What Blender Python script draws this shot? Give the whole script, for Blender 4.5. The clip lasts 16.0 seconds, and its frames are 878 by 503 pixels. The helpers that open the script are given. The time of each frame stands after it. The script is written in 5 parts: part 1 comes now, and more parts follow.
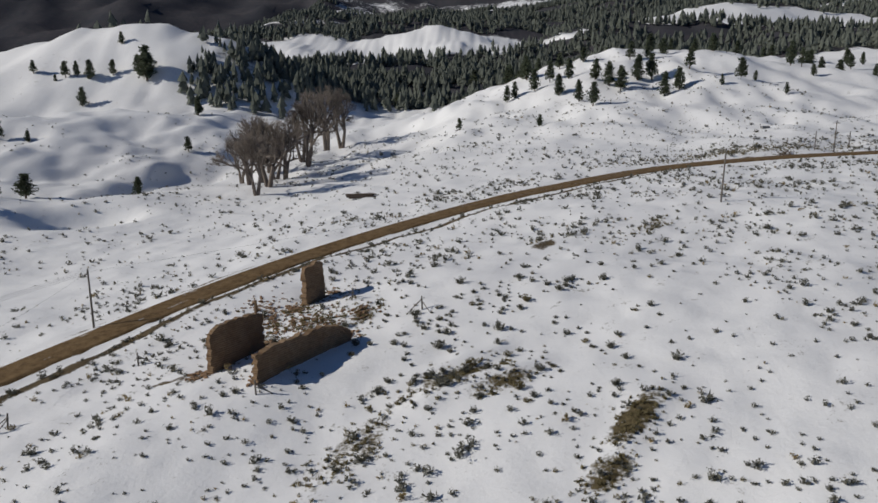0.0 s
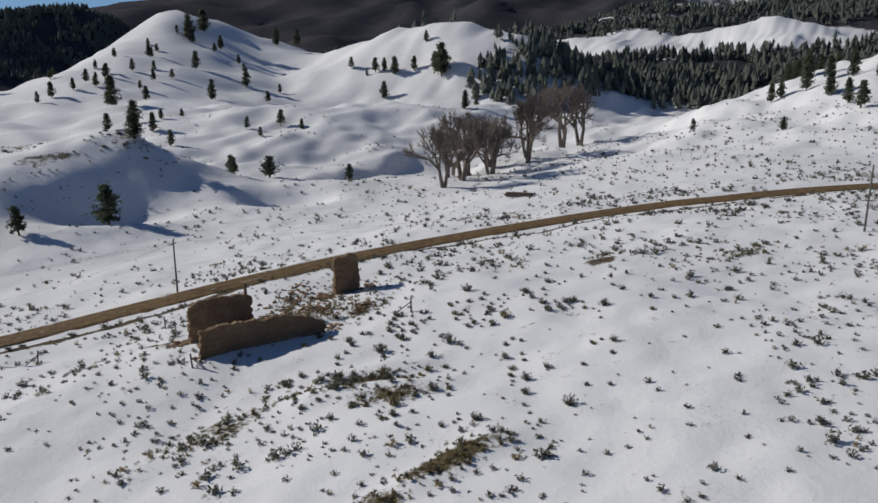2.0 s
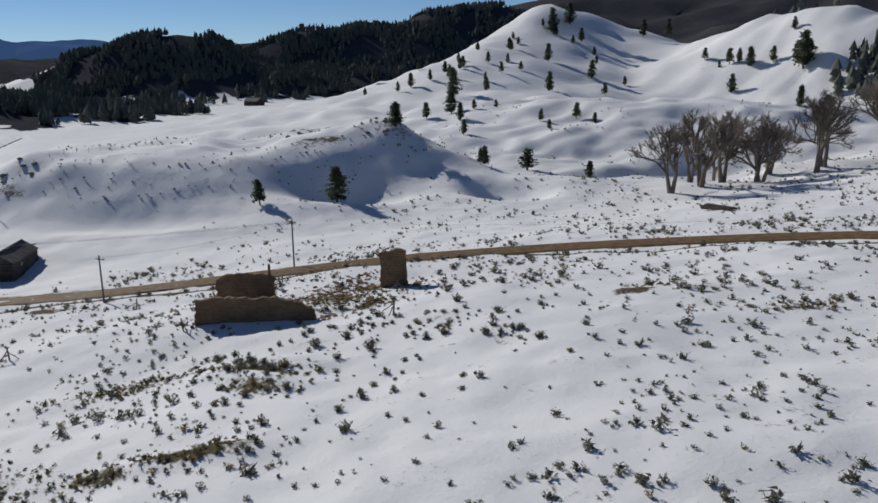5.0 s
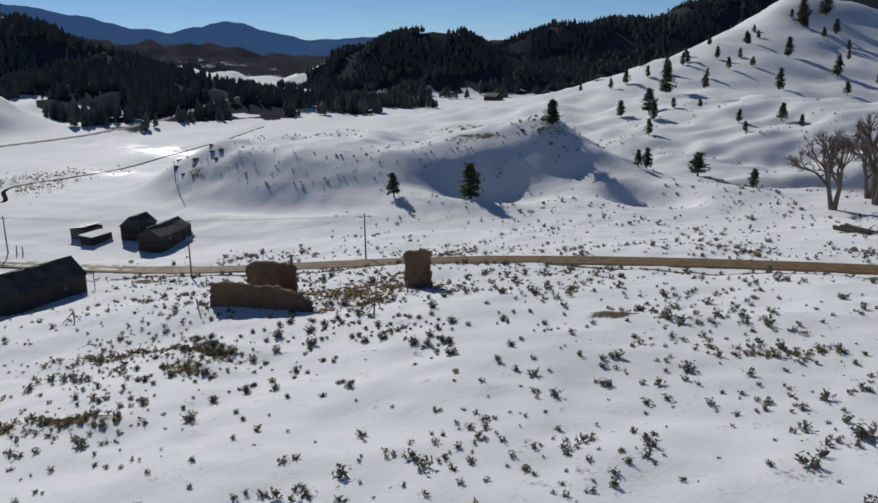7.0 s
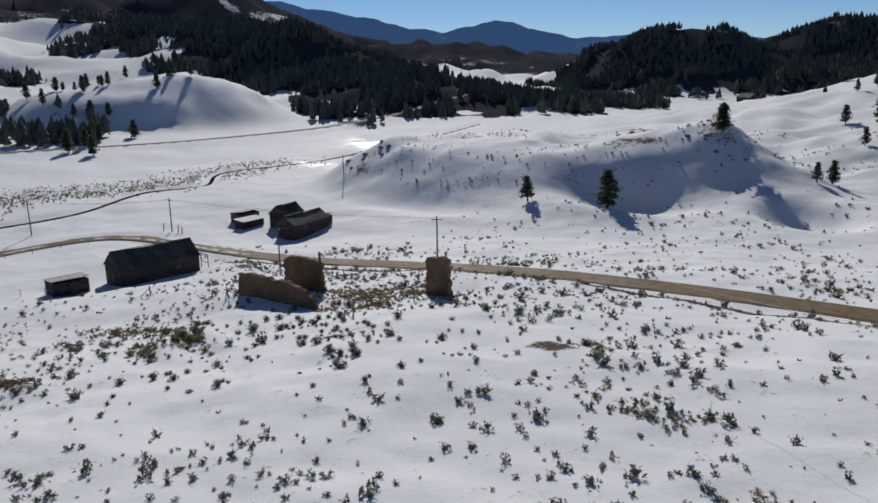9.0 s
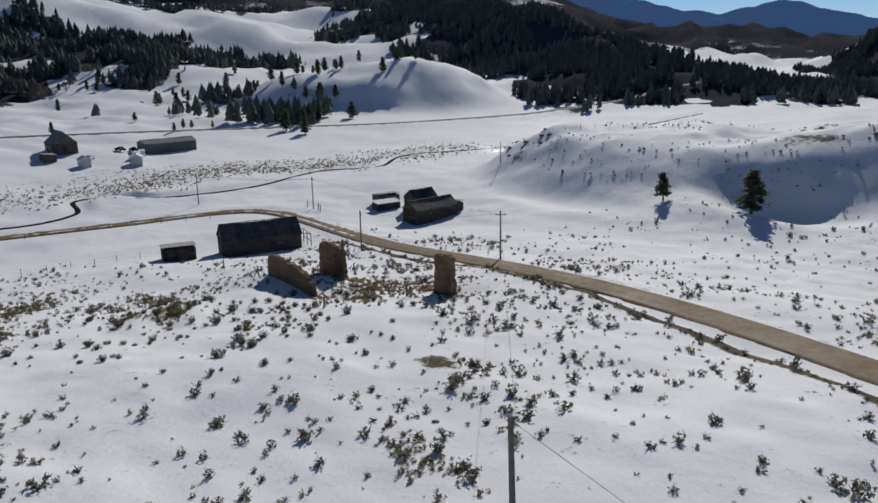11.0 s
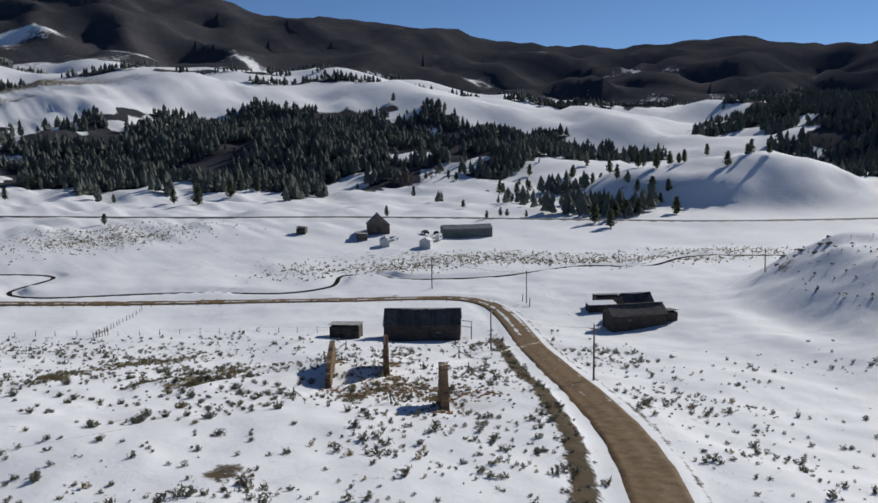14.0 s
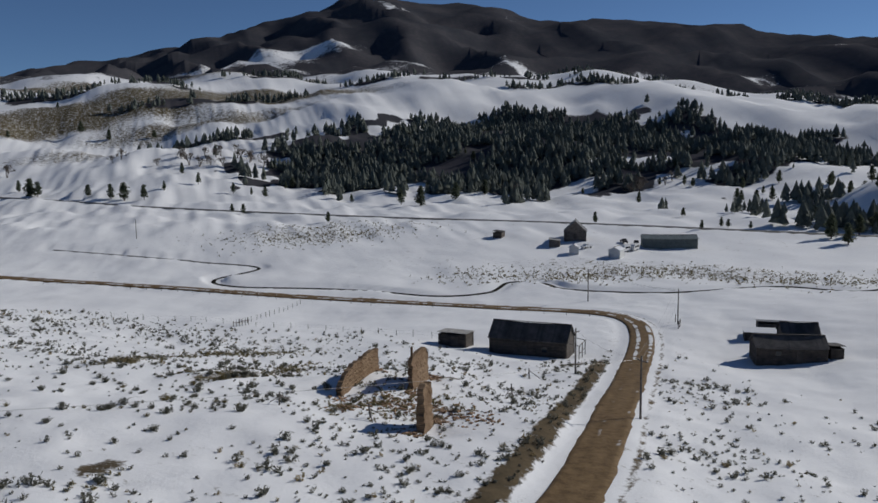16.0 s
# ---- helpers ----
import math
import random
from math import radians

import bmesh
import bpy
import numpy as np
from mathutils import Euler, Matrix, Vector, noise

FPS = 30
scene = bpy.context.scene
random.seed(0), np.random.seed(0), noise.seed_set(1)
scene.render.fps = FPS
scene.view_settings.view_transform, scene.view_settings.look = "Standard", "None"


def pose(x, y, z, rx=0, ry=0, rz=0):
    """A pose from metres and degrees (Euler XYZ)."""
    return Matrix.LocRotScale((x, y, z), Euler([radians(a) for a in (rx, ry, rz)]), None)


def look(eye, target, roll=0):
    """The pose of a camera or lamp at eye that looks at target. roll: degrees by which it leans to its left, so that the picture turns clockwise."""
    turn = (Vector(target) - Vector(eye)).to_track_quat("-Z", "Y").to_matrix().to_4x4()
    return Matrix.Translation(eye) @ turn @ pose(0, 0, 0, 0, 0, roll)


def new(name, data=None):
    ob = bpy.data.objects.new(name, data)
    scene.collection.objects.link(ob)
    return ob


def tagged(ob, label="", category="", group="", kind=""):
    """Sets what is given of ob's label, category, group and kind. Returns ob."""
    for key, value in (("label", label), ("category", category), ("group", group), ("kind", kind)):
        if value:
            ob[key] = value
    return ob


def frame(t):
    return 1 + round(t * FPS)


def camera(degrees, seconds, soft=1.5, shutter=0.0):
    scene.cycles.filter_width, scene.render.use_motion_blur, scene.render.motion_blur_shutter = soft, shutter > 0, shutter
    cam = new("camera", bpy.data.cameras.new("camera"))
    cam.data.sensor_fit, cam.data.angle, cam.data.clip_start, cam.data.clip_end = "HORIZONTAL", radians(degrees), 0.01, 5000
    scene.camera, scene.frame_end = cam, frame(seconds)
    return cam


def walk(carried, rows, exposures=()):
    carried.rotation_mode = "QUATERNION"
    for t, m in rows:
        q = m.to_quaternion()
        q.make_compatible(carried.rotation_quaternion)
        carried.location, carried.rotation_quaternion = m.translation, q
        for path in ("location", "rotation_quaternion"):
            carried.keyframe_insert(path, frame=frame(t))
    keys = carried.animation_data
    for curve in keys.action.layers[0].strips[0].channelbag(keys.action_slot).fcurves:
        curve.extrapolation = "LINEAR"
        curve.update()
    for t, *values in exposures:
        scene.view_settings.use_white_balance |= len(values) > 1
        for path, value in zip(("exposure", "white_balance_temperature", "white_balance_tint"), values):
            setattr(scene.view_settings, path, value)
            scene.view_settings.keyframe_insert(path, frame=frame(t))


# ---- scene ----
cam = camera(58.6, 16.0, soft=1.6)
METRES, EYE, TILT, LEAN, TURN = 270.0, 37.0, -13.2, 0.4, 0.0
ROWS = [
    (0.0, 0.0, 0.0, 0.0, 0.0, 0.0, -0.0),
    (0.5, 0.0384, 0.0054, 0.0011, 6.24, -0.12, -1.46),
    (1.0, 0.0756, 0.0146, 0.0033, 12.27, -0.41, -2.87),
    (1.5, 0.1118, 0.0275, 0.0066, 18.32, -0.84, -4.17),
    (2.0, 0.1464, 0.0445, 0.011, 24.43, -1.51, -5.48),
    (2.5, 0.1753, 0.0631, 0.0153, 29.99, -2.18, -6.64),
    (3.0, 0.1982, 0.0798, 0.0198, 34.72, -2.87, -7.46),
    (3.5, 0.2201, 0.0994, 0.0252, 39.56, -3.75, -8.25),
    (4.0, 0.2402, 0.1202, 0.0305, 44.38, -4.54, -9.0),
    (6.5, 0.3093, 0.2461, 0.0604, 68.37, -9.34, -11.67),
    (7.0, 0.3157, 0.274, 0.0666, 73.16, -10.36, -11.99),
    (7.5, 0.3198, 0.3026, 0.0734, 78.07, -11.43, -12.24),
    (8.0, 0.3213, 0.3318, 0.0803, 82.98, -12.51, -12.37),
    (8.5, 0.3204, 0.3607, 0.087, 87.78, -13.58, -12.39),
    (9.0, 0.3166, 0.3895, 0.094, 92.69, -14.66, -12.32),
    (11.5, 0.2583, 0.5261, 0.1254, 116.97, -18.98, -10.55),
    (12.0, 0.2406, 0.5499, 0.1305, 121.88, -16.95, -10.01),
    (12.5, 0.2204, 0.5718, 0.1352, 126.69, -15.82, -9.41),
    (13.0, 0.1981, 0.5924, 0.1391, 131.66, -16.62, -8.69),
    (13.5, 0.174, 0.6106, 0.1437, 136.6, -17.37, -7.94),
    (14.0, 0.1485, 0.6267, 0.1473, 141.51, -18.0, -7.1),
    (14.5, 0.1214, 0.6406, 0.1501, 146.41, -18.55, -6.23),
    (15.0, 0.0932, 0.6522, 0.1528, 151.25, -19.02, -5.3),
    (15.5, 0.0639, 0.6612, 0.1551, 156.13, -19.41, -4.29),
    (16.0, 0.0336, 0.6676, 0.1564, 161.04, -19.57, -3.24),
]
walk(cam, [(t, pose(0, 0, EYE, TILT, LEAN, TURN) @ pose(METRES * x, METRES * y, METRES * z, 90 + pitch, roll, yaw)) for t, x, y, z, yaw, pitch, roll in ROWS],
     exposures=[(0.0, 0.0, 6500, 10), (3.5, 0.05, 6300, 10), (9.0, 0.05, 6250, 10), (11.5, 0.1, 6300, 10), (12.5, 0.2, 6250, 10), (14.5, 0.28, 6250, 10), (15.5, 0.28, 6250, 10), (16.0, -0.1, 6200, 10)])

# ---- light ----
SUN_EL, SUN_AZ = 29.0, 98.0   # elevation, and bearing to the left of +y
world = bpy.data.worlds.new("winter_sky")
scene.world = world
world.use_nodes = True
wn = world.node_tree
sky = wn.nodes.new("ShaderNodeTexSky")
sky.sky_type, sky.sun_disc = "NISHITA", False
sky.sun_elevation, sky.sun_rotation = radians(SUN_EL), radians(-SUN_AZ)
sky.altitude, sky.air_density, sky.dust_density, sky.ozone_density = 3000, 0.85, 0.0, 5.0
wn.links.new(sky.outputs[0], wn.nodes["Background"].inputs[0])
wn.nodes["Background"].inputs[1].default_value = 0.058
sun = new("sun", bpy.data.lights.new("sun", "SUN"))
sun.data.energy, sun.data.angle, sun.data.color = 3.2, radians(0.6), (1.0, 0.95, 0.87)
SUN_DIR = Vector((-math.sin(radians(SUN_AZ)) * math.cos(radians(SUN_EL)), math.cos(radians(SUN_AZ)) * math.cos(radians(SUN_EL)), math.sin(radians(SUN_EL))))
sun.matrix_world = look(SUN_DIR * 300, (0, 0, 0))
scene.view_settings.exposure = 0.0

# ---- materials ----
def node_material(name):
    m = bpy.data.materials.new(name)
    m.use_nodes = True
    return m, m.node_tree.nodes, m.node_tree.links, m.node_tree.nodes["Principled BSDF"]


def noise_tex(nodes, links, scale, detail=6.0, rough=0.6, where=None):
    n = nodes.new("ShaderNodeTexNoise")
    n.inputs["Scale"].default_value, n.inputs["Detail"].default_value, n.inputs["Roughness"].default_value = scale, detail, rough
    if where is not None:
        links.new(where, n.inputs["Vector"])
    return n.outputs["Fac"]


def ramp(nodes, links, value, low, high):
    r = nodes.new("ShaderNodeMapRange")
    r.inputs[1].default_value, r.inputs[2].default_value = low, high
    links.new(value, r.inputs[0])
    return r.outputs[0]


def mix(nodes, links, fac, a, b):
    m = nodes.new("ShaderNodeMix")
    m.data_type = "RGBA"
    for socket, v in ((m.inputs[0], fac), (m.inputs[6], a), (m.inputs[7], b)):
        if isinstance(v, (int, float)):
            socket.default_value = v
        elif isinstance(v, tuple):
            socket.default_value = (*v, 1)
        else:
            links.new(v, socket)
    return m.outputs[2]


def sums(nodes, links, op, a, b):
    n = nodes.new("ShaderNodeMath")
    n.operation, n.use_clamp = op, True
    for socket, v in ((n.inputs[0], a), (n.inputs[1], b)):
        if isinstance(v, (int, float)):
            socket.default_value = v
        else:
            links.new(v, socket)
    return n.outputs[0]


def bump(nodes, links, bsdf, value, strength, distance):
    b = nodes.new("ShaderNodeBump")
    b.inputs["Strength"].default_value, b.inputs["Distance"].default_value = strength, distance
    links.new(value, b.inputs["Height"])
    links.new(b.outputs[0], bsdf.inputs["Normal"])


def where_is(nodes, kind="Object"):
    return nodes.new("ShaderNodeTexCoord").outputs[kind]


def surface(name, dark, light, scale, rough=0.9, relief=0.3, depth=0.05, fine=8.0, spread=0.0):
    """A matt natural surface: two colours mixed by noise at two scales, with relief; spread varies it from piece to piece."""
    m, n, l, b = node_material(name)
    at = where_is(n)
    coarse, grain = noise_tex(n, l, scale, where=at), noise_tex(n, l, scale * fine, 8, 0.7, where=at)
    fac = sums(n, l, "ADD", ramp(n, l, coarse, 0.3, 0.75), sums(n, l, "MULTIPLY", ramp(n, l, grain, 0.45, 0.8), 0.45))
    colour = mix(n, l, fac, dark, light)
    if spread:
        info = n.new("ShaderNodeObjectInfo").outputs["Random"]
        geo = n.new("ShaderNodeNewGeometry").outputs["Random Per Island"]
        v = n.new("ShaderNodeHueSaturation")
        l.new(ramp2(n, l, sums(n, l, "MULTIPLY", sums(n, l, "ADD", info, geo), 0.7), 1 - spread, 1 + spread), v.inputs["Value"])
        l.new(colour, v.inputs["Color"])
        colour = v.outputs[0]
    l.new(colour, b.inputs["Base Color"])
    b.inputs["Roughness"].default_value = rough
    bump(n, l, b, grain, relief, depth)
    return m


def let_light_through(m, share, colour):
    """Thin leaves and needles pass on part of the light that falls on their far side."""
    n, l = m.node_tree.nodes, m.node_tree.links
    t, mixer = n.new("ShaderNodeBsdfTranslucent"), n.new("ShaderNodeMixShader")
    t.inputs[0].default_value = (*colour, 1)
    mixer.inputs[0].default_value = share
    l.new(n["Principled BSDF"].outputs[0], mixer.inputs[1])
    l.new(t.outputs[0], mixer.inputs[2])
    l.new(mixer.outputs[0], n["Material Output"].inputs[0])


def ramp2(nodes, links, value, low, high):
    r = nodes.new("ShaderNodeMapRange")
    r.inputs[3].default_value, r.inputs[4].default_value = low, high
    links.new(value, r.inputs[0])
    return r.outputs[0]


def attribute(nodes, name):
    a = nodes.new("ShaderNodeAttribute")
    a.attribute_name = name
    return a.outputs["Fac"]


def ground_material():
    m, n, l, b = node_material("snow_and_earth")
    at = where_is(n)
    big, mid, fine = noise_tex(n, l, 0.02, 5, 0.6, at), noise_tex(n, l, 0.35, 6, 0.65, at), noise_tex(n, l, 2.2, 8, 0.7, at)
    snow = mix(n, l, ramp(n, l, big, 0.35, 0.65), (0.77, 0.77, 0.77), (0.85, 0.85, 0.84))
    grass = mix(n, l, ramp(n, l, fine, 0.35, 0.7), (0.055, 0.044, 0.024), (0.17, 0.135, 0.072))
    earth = mix(n, l, ramp(n, l, mid, 0.3, 0.7), (0.05, 0.040, 0.026), (0.14, 0.105, 0.062))
    brush = mix(n, l, ramp(n, l, noise_tex(n, l, 0.006, 6, 0.7, at), 0.38, 0.62), (0.046, 0.046, 0.058), (0.092, 0.082, 0.088))
    needles = mix(n, l, ramp(n, l, noise_tex(n, l, 0.07, 5, 0.8, at), 0.35, 0.7), brush, (0.055, 0.060, 0.064))
    # thin snow: grass and earth show where the masks and the noise agree
    speck = sums(n, l, "ADD", sums(n, l, "MULTIPLY", mid, 0.55), sums(n, l, "MULTIPLY", fine, 0.45))
    thin = ramp(n, l, sums(n, l, "SUBTRACT", sums(n, l, "ADD", sums(n, l, "MULTIPLY", attribute(n, "grass"), 0.42), speck), 0.42), 0.3, 0.4)
    colour = mix(n, l, thin, snow, grass)
    bare = ramp(n, l, sums(n, l, "SUBTRACT", sums(n, l, "ADD", sums(n, l, "MULTIPLY", attribute(n, "earth"), 0.5), speck), 0.5), 0.3, 0.4)
    colour = mix(n, l, bare, colour, earth)
    # close woods on far slopes
    wood_noise = noise_tex(n, l, 0.012, 8, 0.75, at)
    tree_grain = noise_tex(n, l, 0.16, 4, 0.8, at)
    w = sums(n, l, "ADD", sums(n, l, "MULTIPLY", wood_noise, 0.7), sums(n, l, "MULTIPLY", tree_grain, 0.3))
    wooded = ramp(n, l, sums(n, l, "SUBTRACT", sums(n, l, "ADD", sums(n, l, "MULTIPLY", attribute(n, "woods"), 0.6), w), 0.5), 0.28, 0.36)
    colour = mix(n, l, wooded, colour, needles)
    l.new(colour, b.inputs["Base Color"])
    rough = mix(n, l, sums(n, l, "MAXIMUM", thin, sums(n, l, "MAXIMUM", bare, wooded)), (0.8, 0.8, 0.8), (0.95, 0.95, 0.95))
    ice = sums(n, l, "MULTIPLY", attribute(n, "ice"), ramp(n, l, noise_tex(n, l, 0.12, 5, 0.6, at), 0.4, 0.55))
    l.new(mix(n, l, ice, rough, (0.4, 0.4, 0.4)), b.inputs["Roughness"])
    l.new(sums(n, l, "SUBTRACT", ramp2(n, l, ice, 0.08, 0.6), sums(n, l, "MULTIPLY", wooded, 0.08)), b.inputs["Specular IOR Level"])
    bump(n, l, b, sums(n, l, "ADD", mid, sums(n, l, "MULTIPLY", fine, 0.3)), 0.6, 0.2)
    return m


def road_material():
    m, n, l, b = node_material("wet_dirt_road")
    at = where_is(n)
    big, mid, fine = noise_tex(n, l, 0.08, 4, 0.6, at), noise_tex(n, l, 0.9, 6, 0.65, at), noise_tex(n, l, 5.0, 8, 0.7, at)
    dirt = mix(n, l, ramp(n, l, mid, 0.3, 0.7), (0.090, 0.056, 0.026), (0.215, 0.142, 0.070))
    dirt = mix(n, l, sums(n, l, "MULTIPLY", ramp(n, l, fine, 0.5, 0.75), 0.5), dirt, (0.28, 0.20, 0.11))
    # snow left at the edges and in strips between the wheel tracks
    across = attribute(n, "across")
    side = n.new("ShaderNodeMath")
    side.operation = "ABSOLUTE"
    l.new(across, side.inputs[0])
    edge = ramp(n, l, sums(n, l, "ADD", side.outputs[0], sums(n, l, "MULTIPLY", mid, 0.35)), 1.08, 1.13)
    wave = n.new("ShaderNodeMath")
    wave.operation = "SINE"
    mul = n.new("ShaderNodeMath")
    mul.operation = "MULTIPLY"
    mul.inputs[1].default_value = 7.0
    l.new(across, mul.inputs[0])
    l.new(mul.outputs[0], wave.inputs[0])
    strips = ramp(n, l, sums(n, l, "MULTIPLY", sums(n, l, "MULTIPLY", ramp(n, l, wave.outputs[0], 0.2, 1.0), attribute(n, "slush")), ramp(n, l, noise_tex(n, l, 0.22, 5, 0.7, at), 0.42, 0.62)), 0.22, 0.4)
    colour = mix(n, l, sums(n, l, "MAXIMUM", edge, strips), dirt, (0.72, 0.72, 0.71))
    l.new(colour, b.inputs["Base Color"])
    l.new(ramp2(n, l, big, 0.95, 0.5), b.inputs["Roughness"])
    b.inputs["Specular IOR Level"].default_value = 0.1
    bump(n, l, b, sums(n, l, "ADD", mid, sums(n, l, "MULTIPLY", fine, 0.3)), 0.6, 0.08)
    return m


def plain(name, colour, rough, metal=0.0, spec=0.5):
    m, n, l, b = node_material(name)
    at = where_is(n)
    dirt = ramp(n, l, noise_tex(n, l, 1.3, 6, 0.65, at), 0.3, 0.75)
    l.new(mix(n, l, dirt, tuple(c * 0.75 for c in colour), colour), b.inputs["Base Color"])
    b.inputs["Roughness"].default_value, b.inputs["Metallic"].default_value, b.inputs["Specular IOR Level"].default_value = rough, metal, spec
    return m


def adobe_material():
    m, n, l, b = node_material("adobe")
    at = where_is(n)
    coarse, mid, fine = noise_tex(n, l, 0.35, 5, 0.6, at), noise_tex(n, l, 2.0, 6, 0.7, at), noise_tex(n, l, 9.0, 8, 0.7, at)
    plaster = mix(n, l, ramp(n, l, coarse, 0.35, 0.65), (0.18, 0.118, 0.070), (0.28, 0.195, 0.122))
    plaster = mix(n, l, sums(n, l, "MULTIPLY", ramp(n, l, mid, 0.5, 0.75), 0.7), plaster, (0.12, 0.075, 0.042))
    # courses of mud brick
    sep = n.new("ShaderNodeSeparateXYZ")
    l.new(at, sep.inputs[0])
    w = n.new("ShaderNodeTexWave")
    w.wave_type, w.bands_direction = "BANDS", "Z"
    w.inputs["Scale"].default_value, w.inputs["Distortion"].default_value, w.inputs["Detail"].default_value = 1.3, 1.2, 3
    l.new(at, w.inputs["Vector"])
    joint = ramp(n, l, w.outputs["Fac"], 0.0, 0.25)
    colour = mix(n, l, joint, (0.13, 0.08, 0.046), plaster)
    l.new(colour, b.inputs["Base Color"])
    b.inputs["Roughness"].default_value = 0.95
    b.inputs["Specular IOR Level"].default_value = 0.15
    bump(n, l, b, sums(n, l, "ADD", sums(n, l, "MULTIPLY", joint, 0.4), sums(n, l, "ADD", sums(n, l, "MULTIPLY", mid, 0.5), sums(n, l, "MULTIPLY", fine, 0.2))), 0.7, 0.08)
    return m


GROUND = ground_material()
ROAD = road_material()
ASPHALT = surface("asphalt", (0.04, 0.04, 0.042), (0.09, 0.088, 0.085), 0.2)
WATER = plain("creek_water", (0.03, 0.028, 0.024), 0.8, 0.0, 0.0)
ADOBE = adobe_material()
RUBBLE = surface("broken_adobe", (0.17, 0.10, 0.055), (0.40, 0.26, 0.15), 1.5, 0.95, 0.4, 0.03, spread=0.35)
TIMBER = surface("dark_weathered_timber", (0.034, 0.028, 0.024), (0.105, 0.086, 0.070), 0.9, 0.9, 0.4, 0.03, spread=0.4)
TIMBER_GREY = surface("grey_weathered_timber", (0.07, 0.06, 0.05), (0.20, 0.175, 0.15), 1.2, 0.9, 0.4, 0.02, spread=0.3)
ROOF_DARK = surface("dark_roof_boards", (0.032, 0.029, 0.028), (0.10, 0.09, 0.082), 0.7, 0.85, 0.4, 0.02, spread=0.5)
ROOF_PALE = surface("pale_roof", (0.20, 0.19, 0.17), (0.42, 0.40, 0.37), 0.8, 0.7, 0.3, 0.02, spread=0.25)
ROOF_GREY = surface("grey_roof", (0.10, 0.10, 0.10), (0.22, 0.22, 0.22), 0.8, 0.6, 0.3, 0.02, spread=0.2)
ROOF_GREEN = surface("grey_green_metal", (0.10, 0.12, 0.11), (0.20, 0.225, 0.21), 0.5, 0.5, 0.2, 0.02, spread=0.15)
SNOW = surface("roof_snow", (0.70, 0.71, 0.72), (0.80, 0.80, 0.80), 0.6, 0.8, 0.3, 0.04)
WHITE_PAINT = plain("white_paint", (0.72, 0.72, 0.70), 0.5)
RUBBER = plain("dark_rubber", (0.03, 0.03, 0.032), 0.7)
WIRE = plain("weathered_wire", (0.35, 0.34, 0.33), 0.5, 0.6)
GLASS = plain("dark_glass", (0.02, 0.025, 0.03), 0.08)
# far woods: needles paler and greyer than near ones, haze put into the colour
PINE = surface("hazed_pine_needles", (0.075, 0.090, 0.076), (0.18, 0.195, 0.160), 0.6, 0.9, 0.4, 0.1, spread=0.45)
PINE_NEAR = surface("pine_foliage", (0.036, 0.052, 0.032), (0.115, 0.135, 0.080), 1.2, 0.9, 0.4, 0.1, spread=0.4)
BARK = surface("bark", (0.06, 0.043, 0.03), (0.16, 0.12, 0.09), 2.0, 0.95, 0.5, 0.03)
TWIGS = surface("bare_twigs", (0.13, 0.105, 0.085), (0.27, 0.23, 0.19), 1.0, 0.95, 0.2, 0.02, spread=0.25)
SAGE = surface("sagebrush", (0.080, 0.079, 0.062), (0.245, 0.238, 0.19), 1.5, 0.95, 0.3, 0.03, spread=0.55)
DRYGRASS = surface("dry_grass", (0.13, 0.095, 0.045), (0.36, 0.28, 0.14), 1.5, 0.95, 0.3, 0.03, spread=0.4)
BARK_GREY = surface("cottonwood_bark", (0.10, 0.08, 0.065), (0.24, 0.20, 0.165), 2.0, 0.95, 0.5, 0.03)
SAGE_DRY = surface("olive_growth", (0.075, 0.065, 0.03), (0.26, 0.215, 0.105), 1.5, 0.95, 0.3, 0.03, spread=0.5)
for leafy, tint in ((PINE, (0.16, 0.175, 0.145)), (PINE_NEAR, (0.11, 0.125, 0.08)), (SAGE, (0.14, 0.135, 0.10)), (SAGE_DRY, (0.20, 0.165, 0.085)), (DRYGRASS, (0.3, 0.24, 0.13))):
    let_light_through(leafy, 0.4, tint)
ROCK = surface("rock", (0.10, 0.085, 0.07), (0.26, 0.225, 0.19), 0.8, 0.95, 0.5, 0.05, spread=0.3)

# ---- the land ----
def smooth(a, b, v):
    t = np.clip((v - a) / (b - a), 0, 1)
    return t * t * (3 - 2 * t)


def knoll(x, y, cx, cy, long, wide, turn, high, power=2.0):
    """A rounded hill: its middle, half length, half width, the bearing of its length in degrees, its height."""
    c, s = np.cos(np.radians(turn)), np.sin(np.radians(turn))
    u, v = (x - cx) * c + (y - cy) * s, -(x - cx) * s + (y - cy) * c
    return high * np.exp(-0.69 * ((u / long) ** 2 + (v / wide) ** 2) ** (power / 2))


# bearing (degrees to the left of +y) and elevation of the far skyline
SKY_A = [-180, -170, -120, -60, -28, 0, 28, 45, 58, 68, 75, 79, 83, 86, 89, 92, 95, 98, 101, 104, 106, 108, 110, 114, 119, 128, 135, 141, 146, 153, 156, 161, 166, 168, 173, 181, 190]
SKY_E = [6.5, 5.0, 4.0, 4.6, 5.0, 5.4, 5.2, 4.3, 2.3, 1.2, 0.6, 0.4, 0.3, 0.3, 0.3, 0.4, 0.6, 1.4, 2.5, 3.8, 4.6, 5.9, 6.3, 5.9, 7.0, 6.6, 7.1, 8.3, 8.9, 9.2, 10.2, 10.5, 10.9, 10.3, 8.9, 6.8, 5.0]


# the long slope south of the valley: distance along it, rise
SLOPE_S = [0, 105, 125, 147, 160, 211, 300, 370, 445, 530, 631, 760, 881, 1119, 1500]
SLOPE_Z = [0, 0, 0.8, 2.2, 3.2, 7.2, 9.5, 15, 28, 42, 56, 92, 128, 168, 200]


